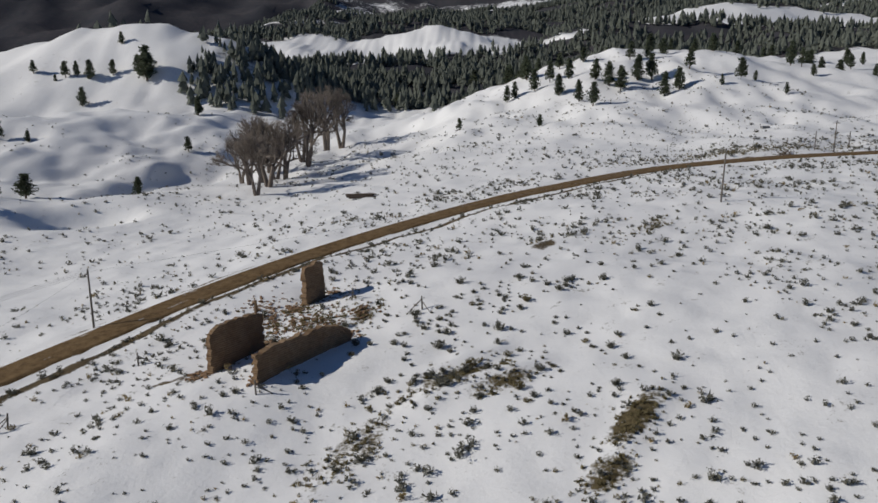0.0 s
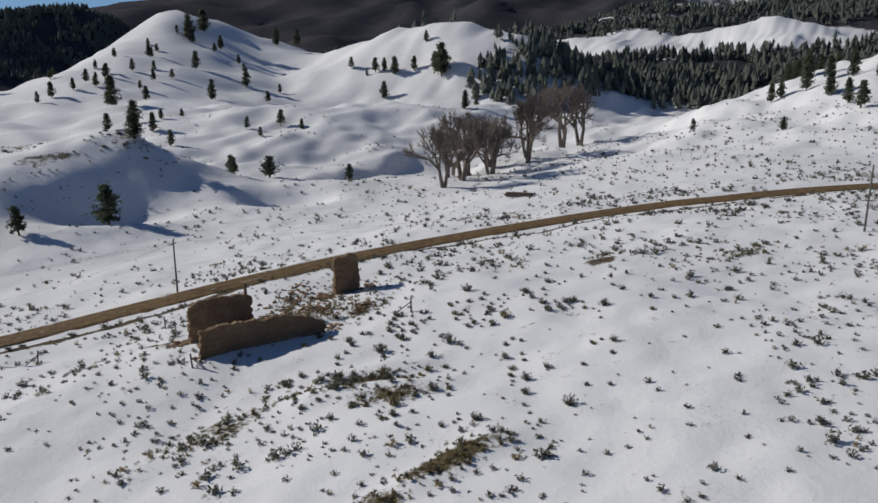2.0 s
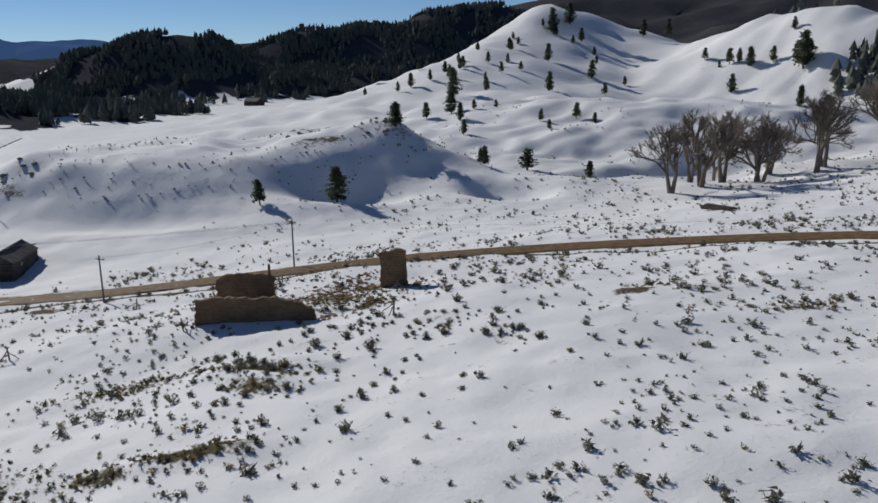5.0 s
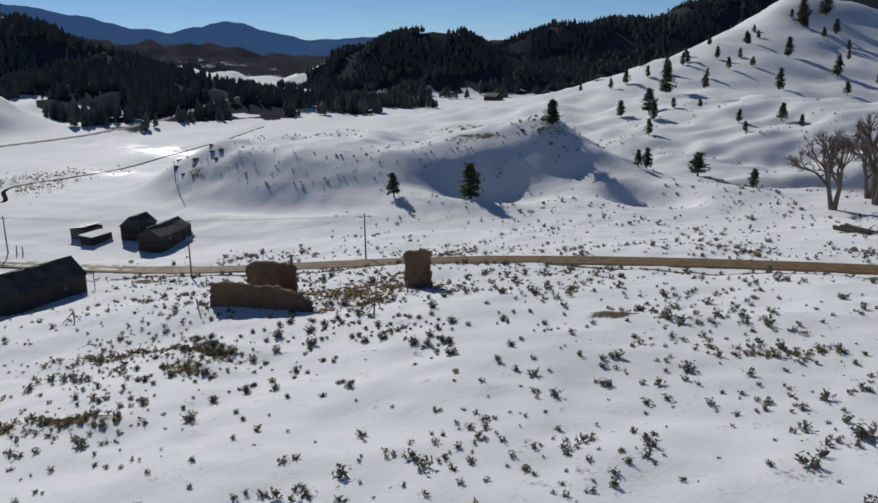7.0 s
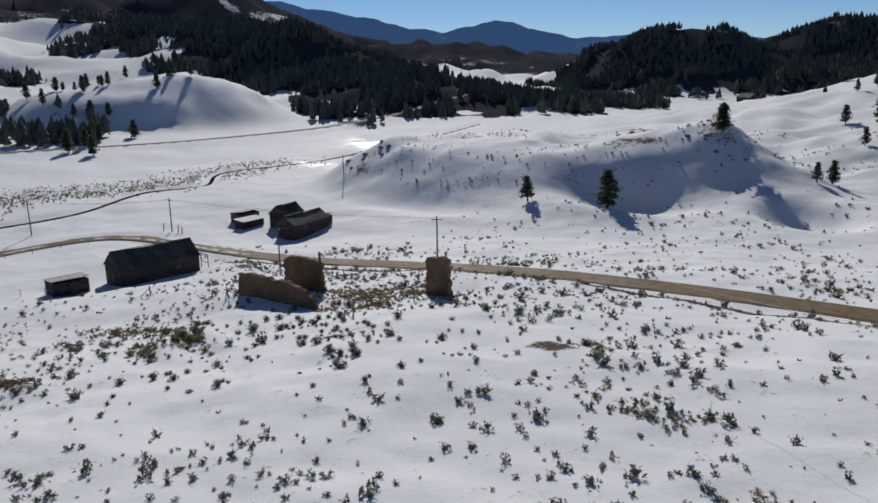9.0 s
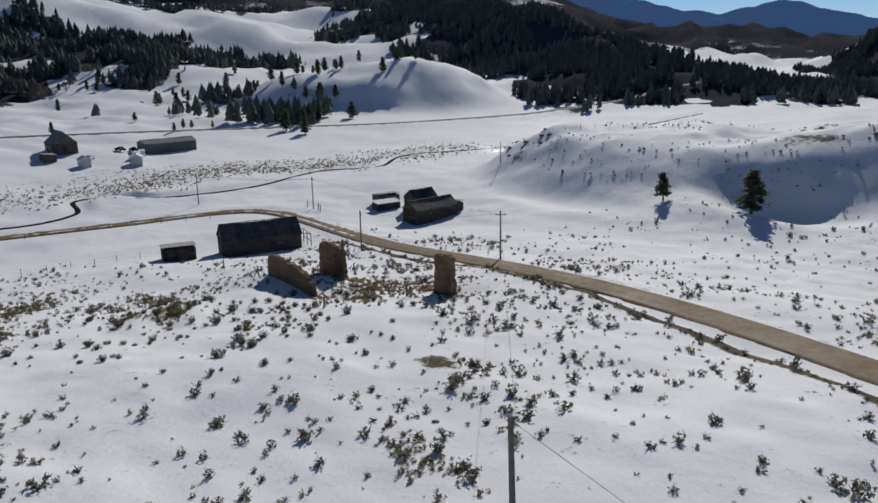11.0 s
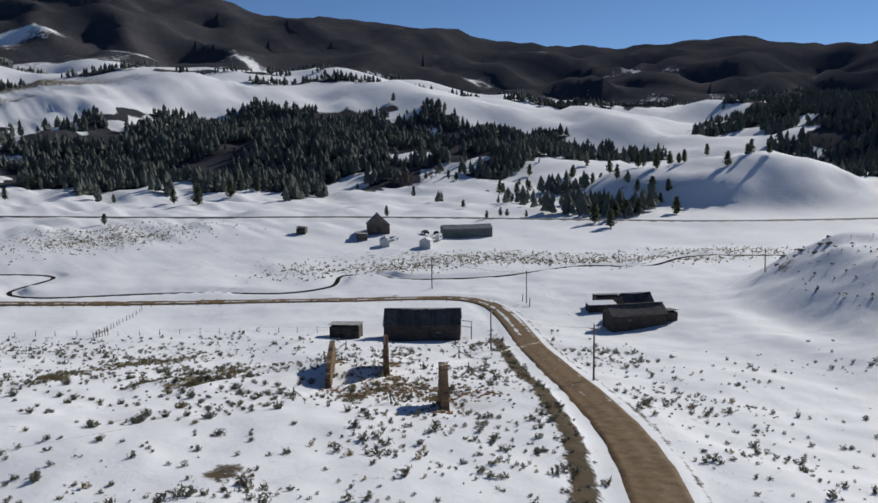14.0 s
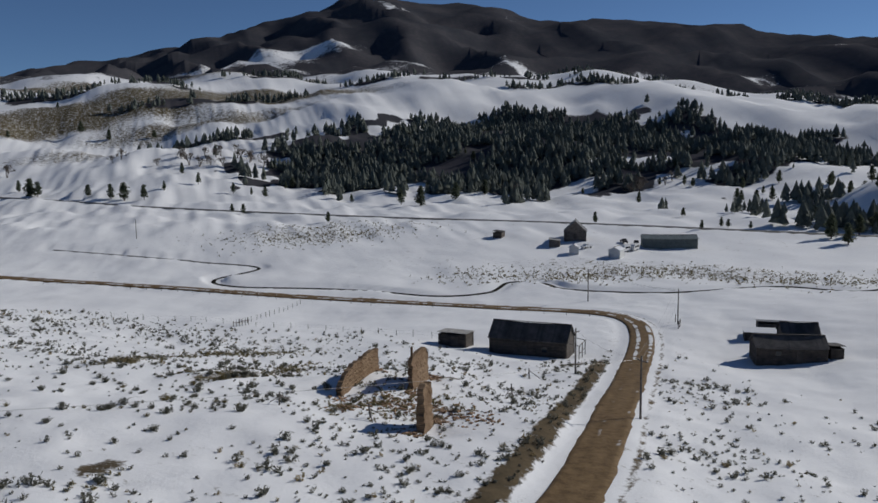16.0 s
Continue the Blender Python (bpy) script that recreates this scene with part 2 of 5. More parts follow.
def height(x, y):
    x, y = np.asarray(x, float), np.asarray(y, float)
    # the bench that the ruin stands on, over the valley floor
    u = x + 0.8 * np.minimum(y - 100, 0) - 0.05 * np.maximum(y - 110, 0) - 0.30 * np.clip(y - 230, 0, 400)
    z = -3.5 + 15.5 / (1 + np.exp(-(u + 30) / 26)) + 0.02 * np.clip(u, 0, 300)
    z = z + 0.012 * np.clip(y - 100, 0, 300) * smooth(-160, -60, x)
    z = z + knoll(x, y, -55, 80, 42, 22, 62, 1.4) + knoll(x, y, -24, 76, 20, 9, 60, 2.2) - knoll(x, y, -18, 103, 8, 6, 0, 0.9) + knoll(x, y, 55, 138, 30, 25, 0, 1.5) + knoll(x, y, -175, -110, 95, 60, 50, 0.6)
    # lower ground at the road, the barn and the cabins; the hollow of the ruin
    z = z - knoll(x, y, -82, 62, 50, 28, 60, 1.2, 3.0) - knoll(x, y, -110, 58, 24, 18, 60, 1.3, 3.0) - knoll(x, y, -58, 45, 16, 9, 136, 0.8, 3.0) - knoll(x, y, -18, 90, 17, 9, 58, 0.75, 3.0) - knoll(x, y, -10, 88, 5, 4, 58, 0.7)
    # the knoll north-west of the road: a flat-topped rise with a steep east face, its top, its tail, two hollows
    z = z + knoll(x, y, -168, 128, 62, 43, 62, 13.5, 5.4) + knoll(x, y, -131, 177, 20, 14, 30, 10.5) + knoll(x, y, -172, 76, 18, 12, 40, 4)
    z = z + knoll(x, y, -106, 130, 26, 13, 70, 4.0) + knoll(x, y, -88, 192, 30, 18, 30, 4.5) - knoll(x, y, -84, 180, 11, 6.5, 20, 4.4, 3.5) - knoll(x, y, -88, 248, 30, 9, 75, 4.5, 4.0) - knoll(x, y, -70, 262, 26, 8, 100, 2.5, 4.0) - knoll(x, y, -113, 144, 16, 9, 55, 4.5, 3.0) - knoll(x, y, -118, 98, 20, 6, 50, 1.6, 2.5)
    # the white hill and its shoulders
    z = z + knoll(x, y, -420, 500, 158, 74, 122, 76, 1.5) + knoll(x, y, -300, 570, 95, 55, 160, 22) + knoll(x, y, -425, 502, 40, 34, 77, 8, 1.2) + knoll(x, y, -200, 515, 70, 55, 0, 54) + knoll(x, y, -125, 505, 45, 45, 0, 22)
    z = z + knoll(x, y, -205, 300, 60, 45, 110, 10) + knoll(x, y, -130, 335, 70, 40, 70, 16)
    # the hill east of the ravine
    z = z + knoll(x, y, 88, 365, 78, 72, 20, 20) + knoll(x, y, 330, 480, 260, 130, 10, 22)
    # bluff across the valley, wooded benches and the wooded ridge in the west
    z = z + knoll(x, y, -408, -108, 78, 48, 130, 17, 5.0) + knoll(x, y, -490, -70, 80, 40, 150, 12, 3.0) + knoll(x, y, -470, -200, 120, 80, 130, 5) + knoll(x, y, -900, -190, 330, 120, 44, 58)
    s = -(0.37 * x + 0.93 * y)
    z = z + np.interp(s, SLOPE_S, SLOPE_Z) * (1 - 0.35 * smooth(-550, -1100, x)) - 0.012 * np.clip(-x - 150, 0, 700) * smooth(-300, 0, y)
    # rising wooded country in the north, the wooded hill beyond the valley
    z = z + (0.17 * np.clip(y - 500, 0, 400) + 0.1 * np.clip(y - 900, 0, 1500)) * smooth(-480, -250, x) + knoll(x, y, -1115, 412, 140, 90, 50, 93) + knoll(x, y, -1200, 690, 150, 110, 90, 70) + knoll(x, y, -1110, 1000, 210, 150, 60, 132)
    # far mountains
    r, a = np.hypot(x, y - 90), np.degrees(np.arctan2(-x, y - 90))
    a = np.where(a < -170, a + 360, a)
    far = np.tan(np.radians(np.interp(a, SKY_A, SKY_E))) * 3600 + 37
    m = smooth(1500 + 1200 * smooth(72, 80, a) * smooth(101, 95, a), 3600, r)
    return z * (1 - m) + far * m * (1 - 0.25 * smooth(3600, 4800, r))

def catmull(points, step=2.0):
    """A smooth line through the points of a plan, in even steps."""
    p = np.array(points, float)
    p = np.vstack([2 * p[0] - p[1], p, 2 * p[-1] - p[-2]])
    out = []
    for i in range(1, len(p) - 2):
        n = max(2, int(np.hypot(*(p[i + 1] - p[i])) / step))
        t = np.linspace(0, 1, n, endpoint=False)[:, None]
        a, b, c, d = p[i - 1], p[i], p[i + 1], p[i + 2]
        out.append(0.5 * (2 * b + (c - a) * t + (2 * a - 5 * b + 4 * c - d) * t ** 2 + (3 * b - a - 3 * c + d) * t ** 3))
    return np.vstack(out + [p[-2:-1]])


ROAD_PLAN = [(190, 196), (135, 193), (106, 191), (81, 188), (53, 180.5), (25.6, 165.5), (11, 157), (-4, 145), (-16, 134), (-26.5, 122.5), (-36, 110.5), (-46, 97), (-54.5, 85.8), (-63, 74.5), (-72.5, 62), (-81, 50.5), (-88.5, 39.5), (-94.5, 28), (-95.5, 19.5), (-92, 13), (-85, 7), (-71.5, -2), (-48.3, -21), (-24, -41), (12, -74), (60, -113), (120, -160), (300, -300)]
HIGHWAY_PLAN = [(700, -900), (330, -620), (120, -440), (26.8, -347), (-14.7, -305), (-53, -264), (-88, -227), (-123, -193), (-189, -139), (-233, -106), (-271, -78.5), (-311, -48), (-353.5, -23), (-393, 3), (-470, 48), (-700, 160), (-1000, 320)]
CREEK_PLAN = [(60, -190), (8, -143), (-2, -132), (-22, -110), (-5, -88), (-10, -70), (-34, -55), (-48, -44), (-64, -27), (-80, -27), (-93, -41), (-102, -34), (-104, -21), (-127, -5), (-163, -1), (-179, 14), (-215, 10), (-250, 40), (-300, 60), (-420, 110)]
road_line, highway_line, creek_line = catmull(ROAD_PLAN, 1.5), catmull(HIGHWAY_PLAN, 8), catmull(CREEK_PLAN, 2.5)


def off_line(x, y, line):
    """How far each place is from a line, and the height of the land on the line there."""
    flat = np.stack([x.ravel(), y.ravel()], 1)
    best = np.full(len(flat), 1e9)
    foot = np.zeros(len(flat), int)
    lo, hi = line.min(0) - 30, line.max(0) + 30
    near = np.where(((flat > lo) & (flat < hi)).all(1))[0]
    for part_ in np.array_split(near, max(1, len(near) // 4000)):
        d = ((flat[part_, None, :] - line[None]) ** 2).sum(2)
        foot[part_] = d.argmin(1)
        best[part_] = np.sqrt(d.min(1))
    return best.reshape(x.shape), foot.reshape(x.shape)


def graded(line, k=15):
    z = height(line[:, 0], line[:, 1])
    pad = np.pad(z, k, mode="edge")
    return np.convolve(pad, np.ones(2 * k + 1) / (2 * k + 1), "valid")


road_z, highway_z, creek_z = graded(road_line), graded(highway_line, 6) + 0.6, graded(creek_line, 6)


def axis(lo, hi, step, end_lo, end_hi, grow):
    mid = list(np.arange(lo, hi, step))
    up, s = [hi], step
    while up[-1] < end_hi:
        s *= grow
        up.append(up[-1] + s)
    down, s = [lo], step
    while down[-1] > end_lo:
        s *= grow
        down.append(down[-1] - s)
    return np.array(down[:0:-1] + mid + up)


def fractal(x, y, seed, waves=26, longest=60.0, shortest=3.0):
    """Gentle unevenness: many crossed waves of random direction."""
    rng = np.random.default_rng(seed)
    out = np.zeros_like(x)
    for k in range(waves):
        w = longest * (shortest / longest) ** (k / (waves - 1))
        a, p = rng.uniform(0, 2 * np.pi), rng.uniform(0, 2 * np.pi)
        out += w ** 0.9 * np.sin((x * np.cos(a) + y * np.sin(a)) * 2 * np.pi / w + p + 1.5 * np.sin((x * np.sin(a) - y * np.cos(a)) * 2 * np.pi / (2.3 * w)))
    return out / longest ** 0.9


def land(x, y):
    """The height of the ground as it lies: landforms, unevenness, road bed, creek bed."""
    x, y = np.atleast_1d(np.asarray(x, float)), np.atleast_1d(np.asarray(y, float))
    r = np.hypot(x, y - 90)
    z = height(x, y) + 0.16 * fractal(x, y, 3) + 4.0 * smooth(150, 900, r) * fractal(x, y, 5, 20, 420, 60) * smooth(-1.5, 6, height(x, y))
    z = z + smooth(1450, 2200, r) * (7 * fractal(x, y, 8, 24, 900, 150) + 13 * (0.6 - np.abs(fractal(x, y, 61, 9, 620, 300)))) * (1 - 0.9 * smooth(2700, 3400, r))
    # gullies and hummocks of the wider hills
    z = z + 0.6 * fractal(x, y, 47, 18, 60, 9) * smooth(110, 190, r) * smooth(1300, 800, r) * smooth(-1, 5, height(x, y))
    # the low bank of an old foundation, hummocks on the bench
    z = z + knoll(x, y, 4.5, 73.6, 7.5, 1.5, 24, 0.9) + knoll(x, y, 0, 77, 6, 1.2, 30, 0.5) + knoll(x, y, 16, 61, 6, 1.2, 55, 0.5) + 0.035 * fractal(x, y, 41, 20, 9, 1.6) * smooth(-1.5, 2, z) * smooth(140, 90, r)
    d, k = off_line(x, y, road_line)
    w = 1 - smooth(2.8, 6.5, d)
    z = z * (1 - w) + (road_z[k] - 0.12) * w - 0.25 * np.exp(-((d - 4.6) / 1.0) ** 2)
    d, k = off_line(x, y, highway_line)
    w = 1 - smooth(5, 14, d)
    z = z * (1 - w) + (highway_z[k] - 0.1) * w
    d, k = off_line(x, y, creek_line)
    w = 1 - smooth(2.2, 4.6, d)
    return z * (1 - w) + (creek_z[k] - 0.7) * w


def ribbon(name, line, zs, half, material, lift, label, crown=0.0, rows=9, seed=1):
    t = np.gradient(line, axis=0)
    t /= np.linalg.norm(t, axis=1)[:, None]
    side = np.stack([-t[:, 1], t[:, 0]], 1)
    rng = np.random.default_rng(seed)
    vs, fs = [], []
    wob = np.convolve(rng.normal(0, 0.5, (len(line) + 8)), np.ones(9) / 9, "valid")
    for j, u in enumerate(np.linspace(-1, 1, rows)):
        p = line + side * (half * u + wob * (abs(u) > 0.9))[:, None] if np.ndim(half * u + wob) else line
        rut = -0.07 * np.exp(-((abs(u) - 0.42) / 0.12) ** 2) if crown else 0
        z = zs + lift + crown * (1 - u * u) + rut - (0.35 if abs(u) > 0.99 else 0)
        vs.append(np.column_stack([p, z]))
    v = np.stack(vs, 1).reshape(-1, 3)
    for i in range(len(line) - 1):
        for j in range(rows - 1):
            a = i * rows + j
            fs.append((a, a + rows, a + rows + 1, a + 1))
    me = bpy.data.meshes.new(name)
    me.from_pydata([tuple(map(float, q)) for q in v], [], [f[::-1] for f in fs])
    for p in me.polygons:
        p.use_smooth = True
    me.materials.append(material)
    uv = np.tile(np.linspace(-1, 1, rows), len(line))
    me.attributes.new("across", "FLOAT", "POINT").data.foreach_set("value", uv.astype(np.float32))
    return tagged(new(name, me), label, name, kind="structure")


def inside(x, y, corners):
    """How far each place lies inside a stretch of land with these corners, in metres."""
    far = np.full(np.shape(x), 1e9)
    odd = np.zeros(np.shape(x), bool)
    for (ax, ay), (bx, by) in zip(corners, corners[1:] + corners[:1]):
        dx, dy = bx - ax, by - ay
        t = np.clip(((x - ax) * dx + (y - ay) * dy) / (dx * dx + dy * dy), 0, 1)
        far = np.minimum(far, np.hypot(x - ax - t * dx, y - ay - t * dy))
        odd ^= ((ay > y) != (by > y)) & (x < ax + (y - ay) * dx / (dy if dy else 1e-9))
    return np.where(odd, far, -far)


def woods(x, y):
    """How closely wooded the land is, 0 to 1."""
    w = np.zeros(np.shape(x))
    for cx, cy, a, b, turn in FORESTS:
        w = np.maximum(w, smooth(1.25, 0.85, np.sqrt(-np.log(np.maximum(knoll(x, y, cx, cy, a, b, turn, 1.0), 1e-30)) / 0.69)))
    ragged = 14 * fractal(x, y, 19, 14, 90, 18)
    for corners in STANDS:
        w = np.maximum(w, smooth(-8, 10, inside(x, y, corners) + ragged))
    for cx, cy, a, b, turn in CLEARINGS:
        w = w * (1 - knoll(x, y, cx, cy, a, b, turn, 1.0, 6.0))
    return w


# middle, half length, half width, bearing of rounded stretches of forest
FORESTS = [(-70, 610, 190, 95, 175), (-100, 470, 34, 50, 100), (100, 1130, 700, 170, 0), (240, 700, 300, 110, 0), (-420, 960, 260, 150, 20), (300, 1450, 800, 150, 0), (-1000, -900, 300, 60, 140), (-60, -880, 120, 14, 10), (120, -1000, 160, 14, 170), (-130, -268, 24, 8, 10), (-205, -262, 18, 6, 20), (-560, -790, 120, 14, 150), (-420, -930, 170, 12, 165), (-820, -640, 130, 14, 140), (-230, -1060, 150, 10, 170), (-700, -980, 160, 22, 150), (-30, -660, 90, 8, 5)]
# corners of the larger stands: the belt on the southern slope, the western ridge, its foothill, the clump below the bluff, the hill beyond the valley, the northern slope
STANDS = [[(-61, -463), (-80, -412), (-136, -352), (-199, -338), (-254, -306), (-310, -298), (-378, -269), (-430, -262), (-500, -288), (-625, -300), (-607, -399), (-544, -502), (-472, -620), (-349, -684), (-232, -654), (-88, -583)],
          [(-436, 25), (-520, -42), (-560, -125), (-700, -190), (-900, -330), (-1150, -300), (-1100, -80), (-1050, 60), (-900, 180), (-700, 262), (-560, 250), (-512, 222), (-470, 120)],
          [(-760, -330), (-1000, -420), (-1300, -640), (-1700, -800), (-1800, -560), (-1300, -380), (-950, -230)],
          [(-262, -128), (-300, -182), (-345, -165), (-345, -112), (-326, -84), (-285, -90)],
          [(-1000, 250), (-930, 320), (-900, 400), (-880, 500), (-840, 620), (-760, 760), (-700, 1000), (-800, 1300), (-1300, 1300), (-1500, 700), (-1350, 350), (-1150, 200)],
          [(-1000, 1350), (-300, 1350), (-250, 1900), (-600, 2150), (-1150, 1950)]]
CLEARINGS = [(-262, -552, 48, 14, 125), (-345, -362, 36, 22, 170), (-1420, 640, 150, 40, 60)]

gx, gy = axis(-115, 95, 1.0, -4700, 4700, 1.033), axis(10, 215, 1.0, -4700, 4700, 1.033)
X, Y = np.meshgrid(gx, gy)
Z = land(X.ravel(), Y.ravel()).reshape(X.shape)
me = bpy.data.meshes.new("ground")
nx, ny = len(gx), len(gy)
me.vertices.add(nx * ny)
me.vertices.foreach_set("co", np.stack([X, Y, Z], 2).astype(np.float32).ravel())
idx = np.arange(nx * ny).reshape(ny, nx)
quads = np.stack([idx[:-1, :-1], idx[:-1, 1:], idx[1:, 1:], idx[1:, :-1]], 2).reshape(-1, 4)
me.loops.add(quads.size)
me.loops.foreach_set("vertex_index", quads.ravel().astype(np.int32))
me.polygons.add(len(quads))
me.polygons.foreach_set("loop_start", np.arange(0, quads.size, 4, dtype=np.int32))
me.polygons.foreach_set("use_smooth", np.ones(len(quads), bool))
me.update()
me.validate()
FAR = np.hypot(X, Y - 90)
mask_woods = np.maximum(woods(X, Y) * smooth(330, 520, FAR), smooth(1300, 1750, FAR + 190 * smooth(-500, -900, Y)) * (0.60 + 0.28 * smooth(1700, 2300, FAR)))
droad, foot = off_line(X.ravel(), Y.ravel(), road_line)
tangent = np.gradient(road_line, axis=0)
lean_ = tangent[foot, 0] * (Y.ravel() - road_line[foot, 1]) - tangent[foot, 1] * (X.ravel() - road_line[foot, 0])
side = np.where(lean_ > 0, 1, -1).reshape(X.shape)
droad = droad.reshape(X.shape)
# bare verge on the ruin's side of the road, a thin one on the other
south = smooth(185, 165, Y) * smooth(48, 62, Y)
mask_earth = np.where(side > 0, south * np.exp(-((droad - 6.2) / 1.7) ** 4), 0.75 * np.exp(-((droad - 4.3) / 0.8) ** 2))
mask_grass = np.where(side > 0, 0.45 * np.exp(-((droad - 6) / 3) ** 2), 0.35 * np.exp(-((droad - 9) / 7) ** 2)) * smooth(-10, 40, Y)
# bare patches and thin snow: middle, half length, half width, bearing, strength
EARTH_PATCHES = [(15.7, 115.4, 3.0, 1.9, 60, 0.95), (-58.5, 63, 4.2, 1.6, 30, 0.95), (13.6, 89.6, 2.0, 0.9, 40, 0.7), (-17, 94, 9, 6.5, 60, 0.5), (-19.3, 100, 2.0, 1.4, 50, 0.9), (-9.5, 94.5, 3.0, 1.8, 70, 0.8), (-27, 79.5, 2.2, 1.5, 60, 0.8), (-30, 79, 1.5, 1.0, 0, 0.9), (-23, 100, 5, 4, 50, 0.55)]
GRASS_PATCHES = [(2, 74.5, 6.5, 2.2, 20, 0.75), (6, 72, 4.0, 1.6, 30, 0.75), (17, 63, 5.5, 1.7, 55, 0.85), (13.3, 56.5, 3.0, 1.6, 40, 0.85), (-8, 64, 8, 2.5, 60, 0.6), (33, 120, 7, 1.3, 35, 0.4), (34.6, 123.3, 3.0, 1.0, 50, 0.5), (75, 197, 24, 4, 12, 0.5), (16, 118.4, 3.0, 1.0, 40, 0.5),
                 (0, 45, 14, 4, 30, 0.5), (-10, 30, 16, 5, 30, 0.45), (-130, 172, 8, 5, 30, 0.55), (-160, 160, 10, 6, 30, 0.6), (-230, -420, 40, 14, 140, 0.5), (-300, -330, 30, 10, 140, 0.5), (-40, -780, 170, 50, 8, 0.75), (60, -620, 120, 40, 12, 0.65), (-150, -1150, 220, 60, 170, 0.7), (-700, -860, 160, 30, 150, 0.55), (-420, -1050, 200, 40, 160, 0.6), (-60, -300, 120, 22, 150, 0.3), (-170, -270, 60, 14, 150, 0.4), (-137, 152, 10, 4, 60, 0.7), (-158, 100, 14, 5, 60, 0.45), (-160, 72, 6, 3, 40, 0.7)]
for cx, cy, a, b, turn, w in EARTH_PATCHES:
    mask_earth = np.maximum(mask_earth, knoll(X, Y, cx, cy, a, b, turn, w, 4.0))
for cx, cy, a, b, turn, w in GRASS_PATCHES:
    mask_grass = np.maximum(mask_grass, knoll(X, Y, cx, cy, a, b, turn, w, 4.0))
# stubble on the valley meadow, dry fields below the mountain
mask_grass = np.maximum(mask_grass, 0.5 * np.maximum(knoll(X, Y, -45, -175, 45, 22, 130, 1, 4.0), knoll(X, Y, -150, -45, 75, 20, 140, 1, 4.0)))
fields = smooth(650, 900, FAR) * smooth(1900, 1500, FAR) * smooth(-0.2, 0.5, np.sin(FAR / 38 + 0.8 * np.sin(X / 130) + Y / 160)) * smooth(-420, -200, X) * smooth(-350, -550, Y)
mask_grass = np.maximum(mask_grass, 0.8 * fields)
# open snow slopes among the mountain woods: middle, half length, half width, bearing
OPEN_SLOPES = [(-1040, -1830, 130, 70, 150), (-1258, -1708, 110, 60, 145), (-1546, -1582, 150, 60, 135), (-2044, -1774, 90, 50, 130), (-1963, -1322, 200, 60, 125), (-400, -2200, 260, 130, 175), (-200, -2120, 280, 110, 170), (-50, -2560, 120, 60, 180), (-970, -1860, 140, 60, 155), (-2185, -506, 240, 60, 110), (-830, -2700, 200, 60, 100), (-1300, -2650, 160, 50, 140)]
for cx, cy, a, b, turn in OPEN_SLOPES:
    mask_woods = mask_woods * (1 - knoll(X, Y, cx, cy, a * 0.55, b * 0.6, turn, 0.6))
# a field ditch, and specks of grass all over the bench
ditch = off_line(X.ravel(), Y.ravel(), catmull([(-62, -48), (-85, -85), (-108, -118), (-126, -140)], 3))[0].reshape(X.shape)
mask_grass = np.maximum(mask_grass, 0.6 * np.exp(-(ditch / 1.6) ** 2))
mask_grass = np.maximum(mask_grass, 0.33 * smooth(-0.4, 0.6, fractal(X, Y, 53, 16, 120, 14)) * smooth(110, 180, FAR) * smooth(900, 500, FAR))
mask_grass = np.maximum(mask_grass, 0.31 * smooth(-1.5, 2, Z) * smooth(300, 150, FAR))
mask_ice = np.maximum(knoll(X, Y, -285, 72, 60, 10, 28, 1), knoll(X, Y, -232, 44, 16, 5, 30, 1))
for key, value in (("woods", mask_woods), ("ice", mask_ice), ("earth", mask_earth), ("grass", mask_grass)):
    me.attributes.new(key, "FLOAT", "POINT").data.foreach_set("value", value.astype(np.float32).ravel())
me.materials.append(GROUND)
ground = tagged(new("ground", me), "snow-covered hillsides, valley floor and mountains with bare earth", "ground", kind="structure")
slush = smooth(70, 35, road_line[:, 1]) * smooth(-130, -60, -np.abs(road_line[:, 0] + 60)) + 0.3 * smooth(165, 110, road_line[:, 1])
road = ribbon("road", road_line, road_z, 2.9, ROAD, 0.05, "wet brown dirt road with tyre ruts and snowy edges", 0.08, 13)
road.data.attributes.new("slush", "FLOAT", "POINT").data.foreach_set("value", np.repeat(np.clip(slush, 0, 1), 13).astype(np.float32))
highway = ribbon("highway", highway_line, highway_z, 4.2, ASPHALT, 0.15, "grey paved highway across the valley floor", 0.05, 5)
creek = ribbon("creek", creek_line, creek_z - 0.38, 0.8, WATER, 0.0, "dark open creek winding between snow banks", 0.0, 3)

# far mountains at the end of the valley, painted haze blue: bearing, elevation of the skyline
BLUE_A = [66, 74, 79, 83, 85.7, 87.2, 88.5, 90, 92, 94.5, 97, 100, 104, 108, 114]
BLUE_E = [1.0, 1.4, 1.6, 1.5, 2.15, 2.6, 2.7, 2.4, 2.05, 2.3, 2.95, 3.5, 4.2, 4.4, 3.0]
# aerial haze painted in: bluish base colour plus a faint blue glow
HAZE_BLUE, hn, hl, hb = node_material("haze_tinted_mountains")
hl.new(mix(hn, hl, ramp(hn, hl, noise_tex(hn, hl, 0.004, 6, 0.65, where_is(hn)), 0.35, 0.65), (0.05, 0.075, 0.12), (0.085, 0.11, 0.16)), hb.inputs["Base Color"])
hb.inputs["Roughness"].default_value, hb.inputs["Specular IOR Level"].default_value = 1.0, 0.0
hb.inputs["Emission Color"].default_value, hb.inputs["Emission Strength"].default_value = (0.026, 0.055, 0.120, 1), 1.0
ba, bd = np.meshgrid(np.arange(66, 114.01, 0.15), np.linspace(0, 1, 14))
br = 4300 + 400 * bd
top = 37 + 4700 * np.tan(np.radians(np.interp(ba, BLUE_A, BLUE_E)))
bxx, byy = 60 - br * np.sin(np.radians(ba)), 90 + br * np.cos(np.radians(ba))
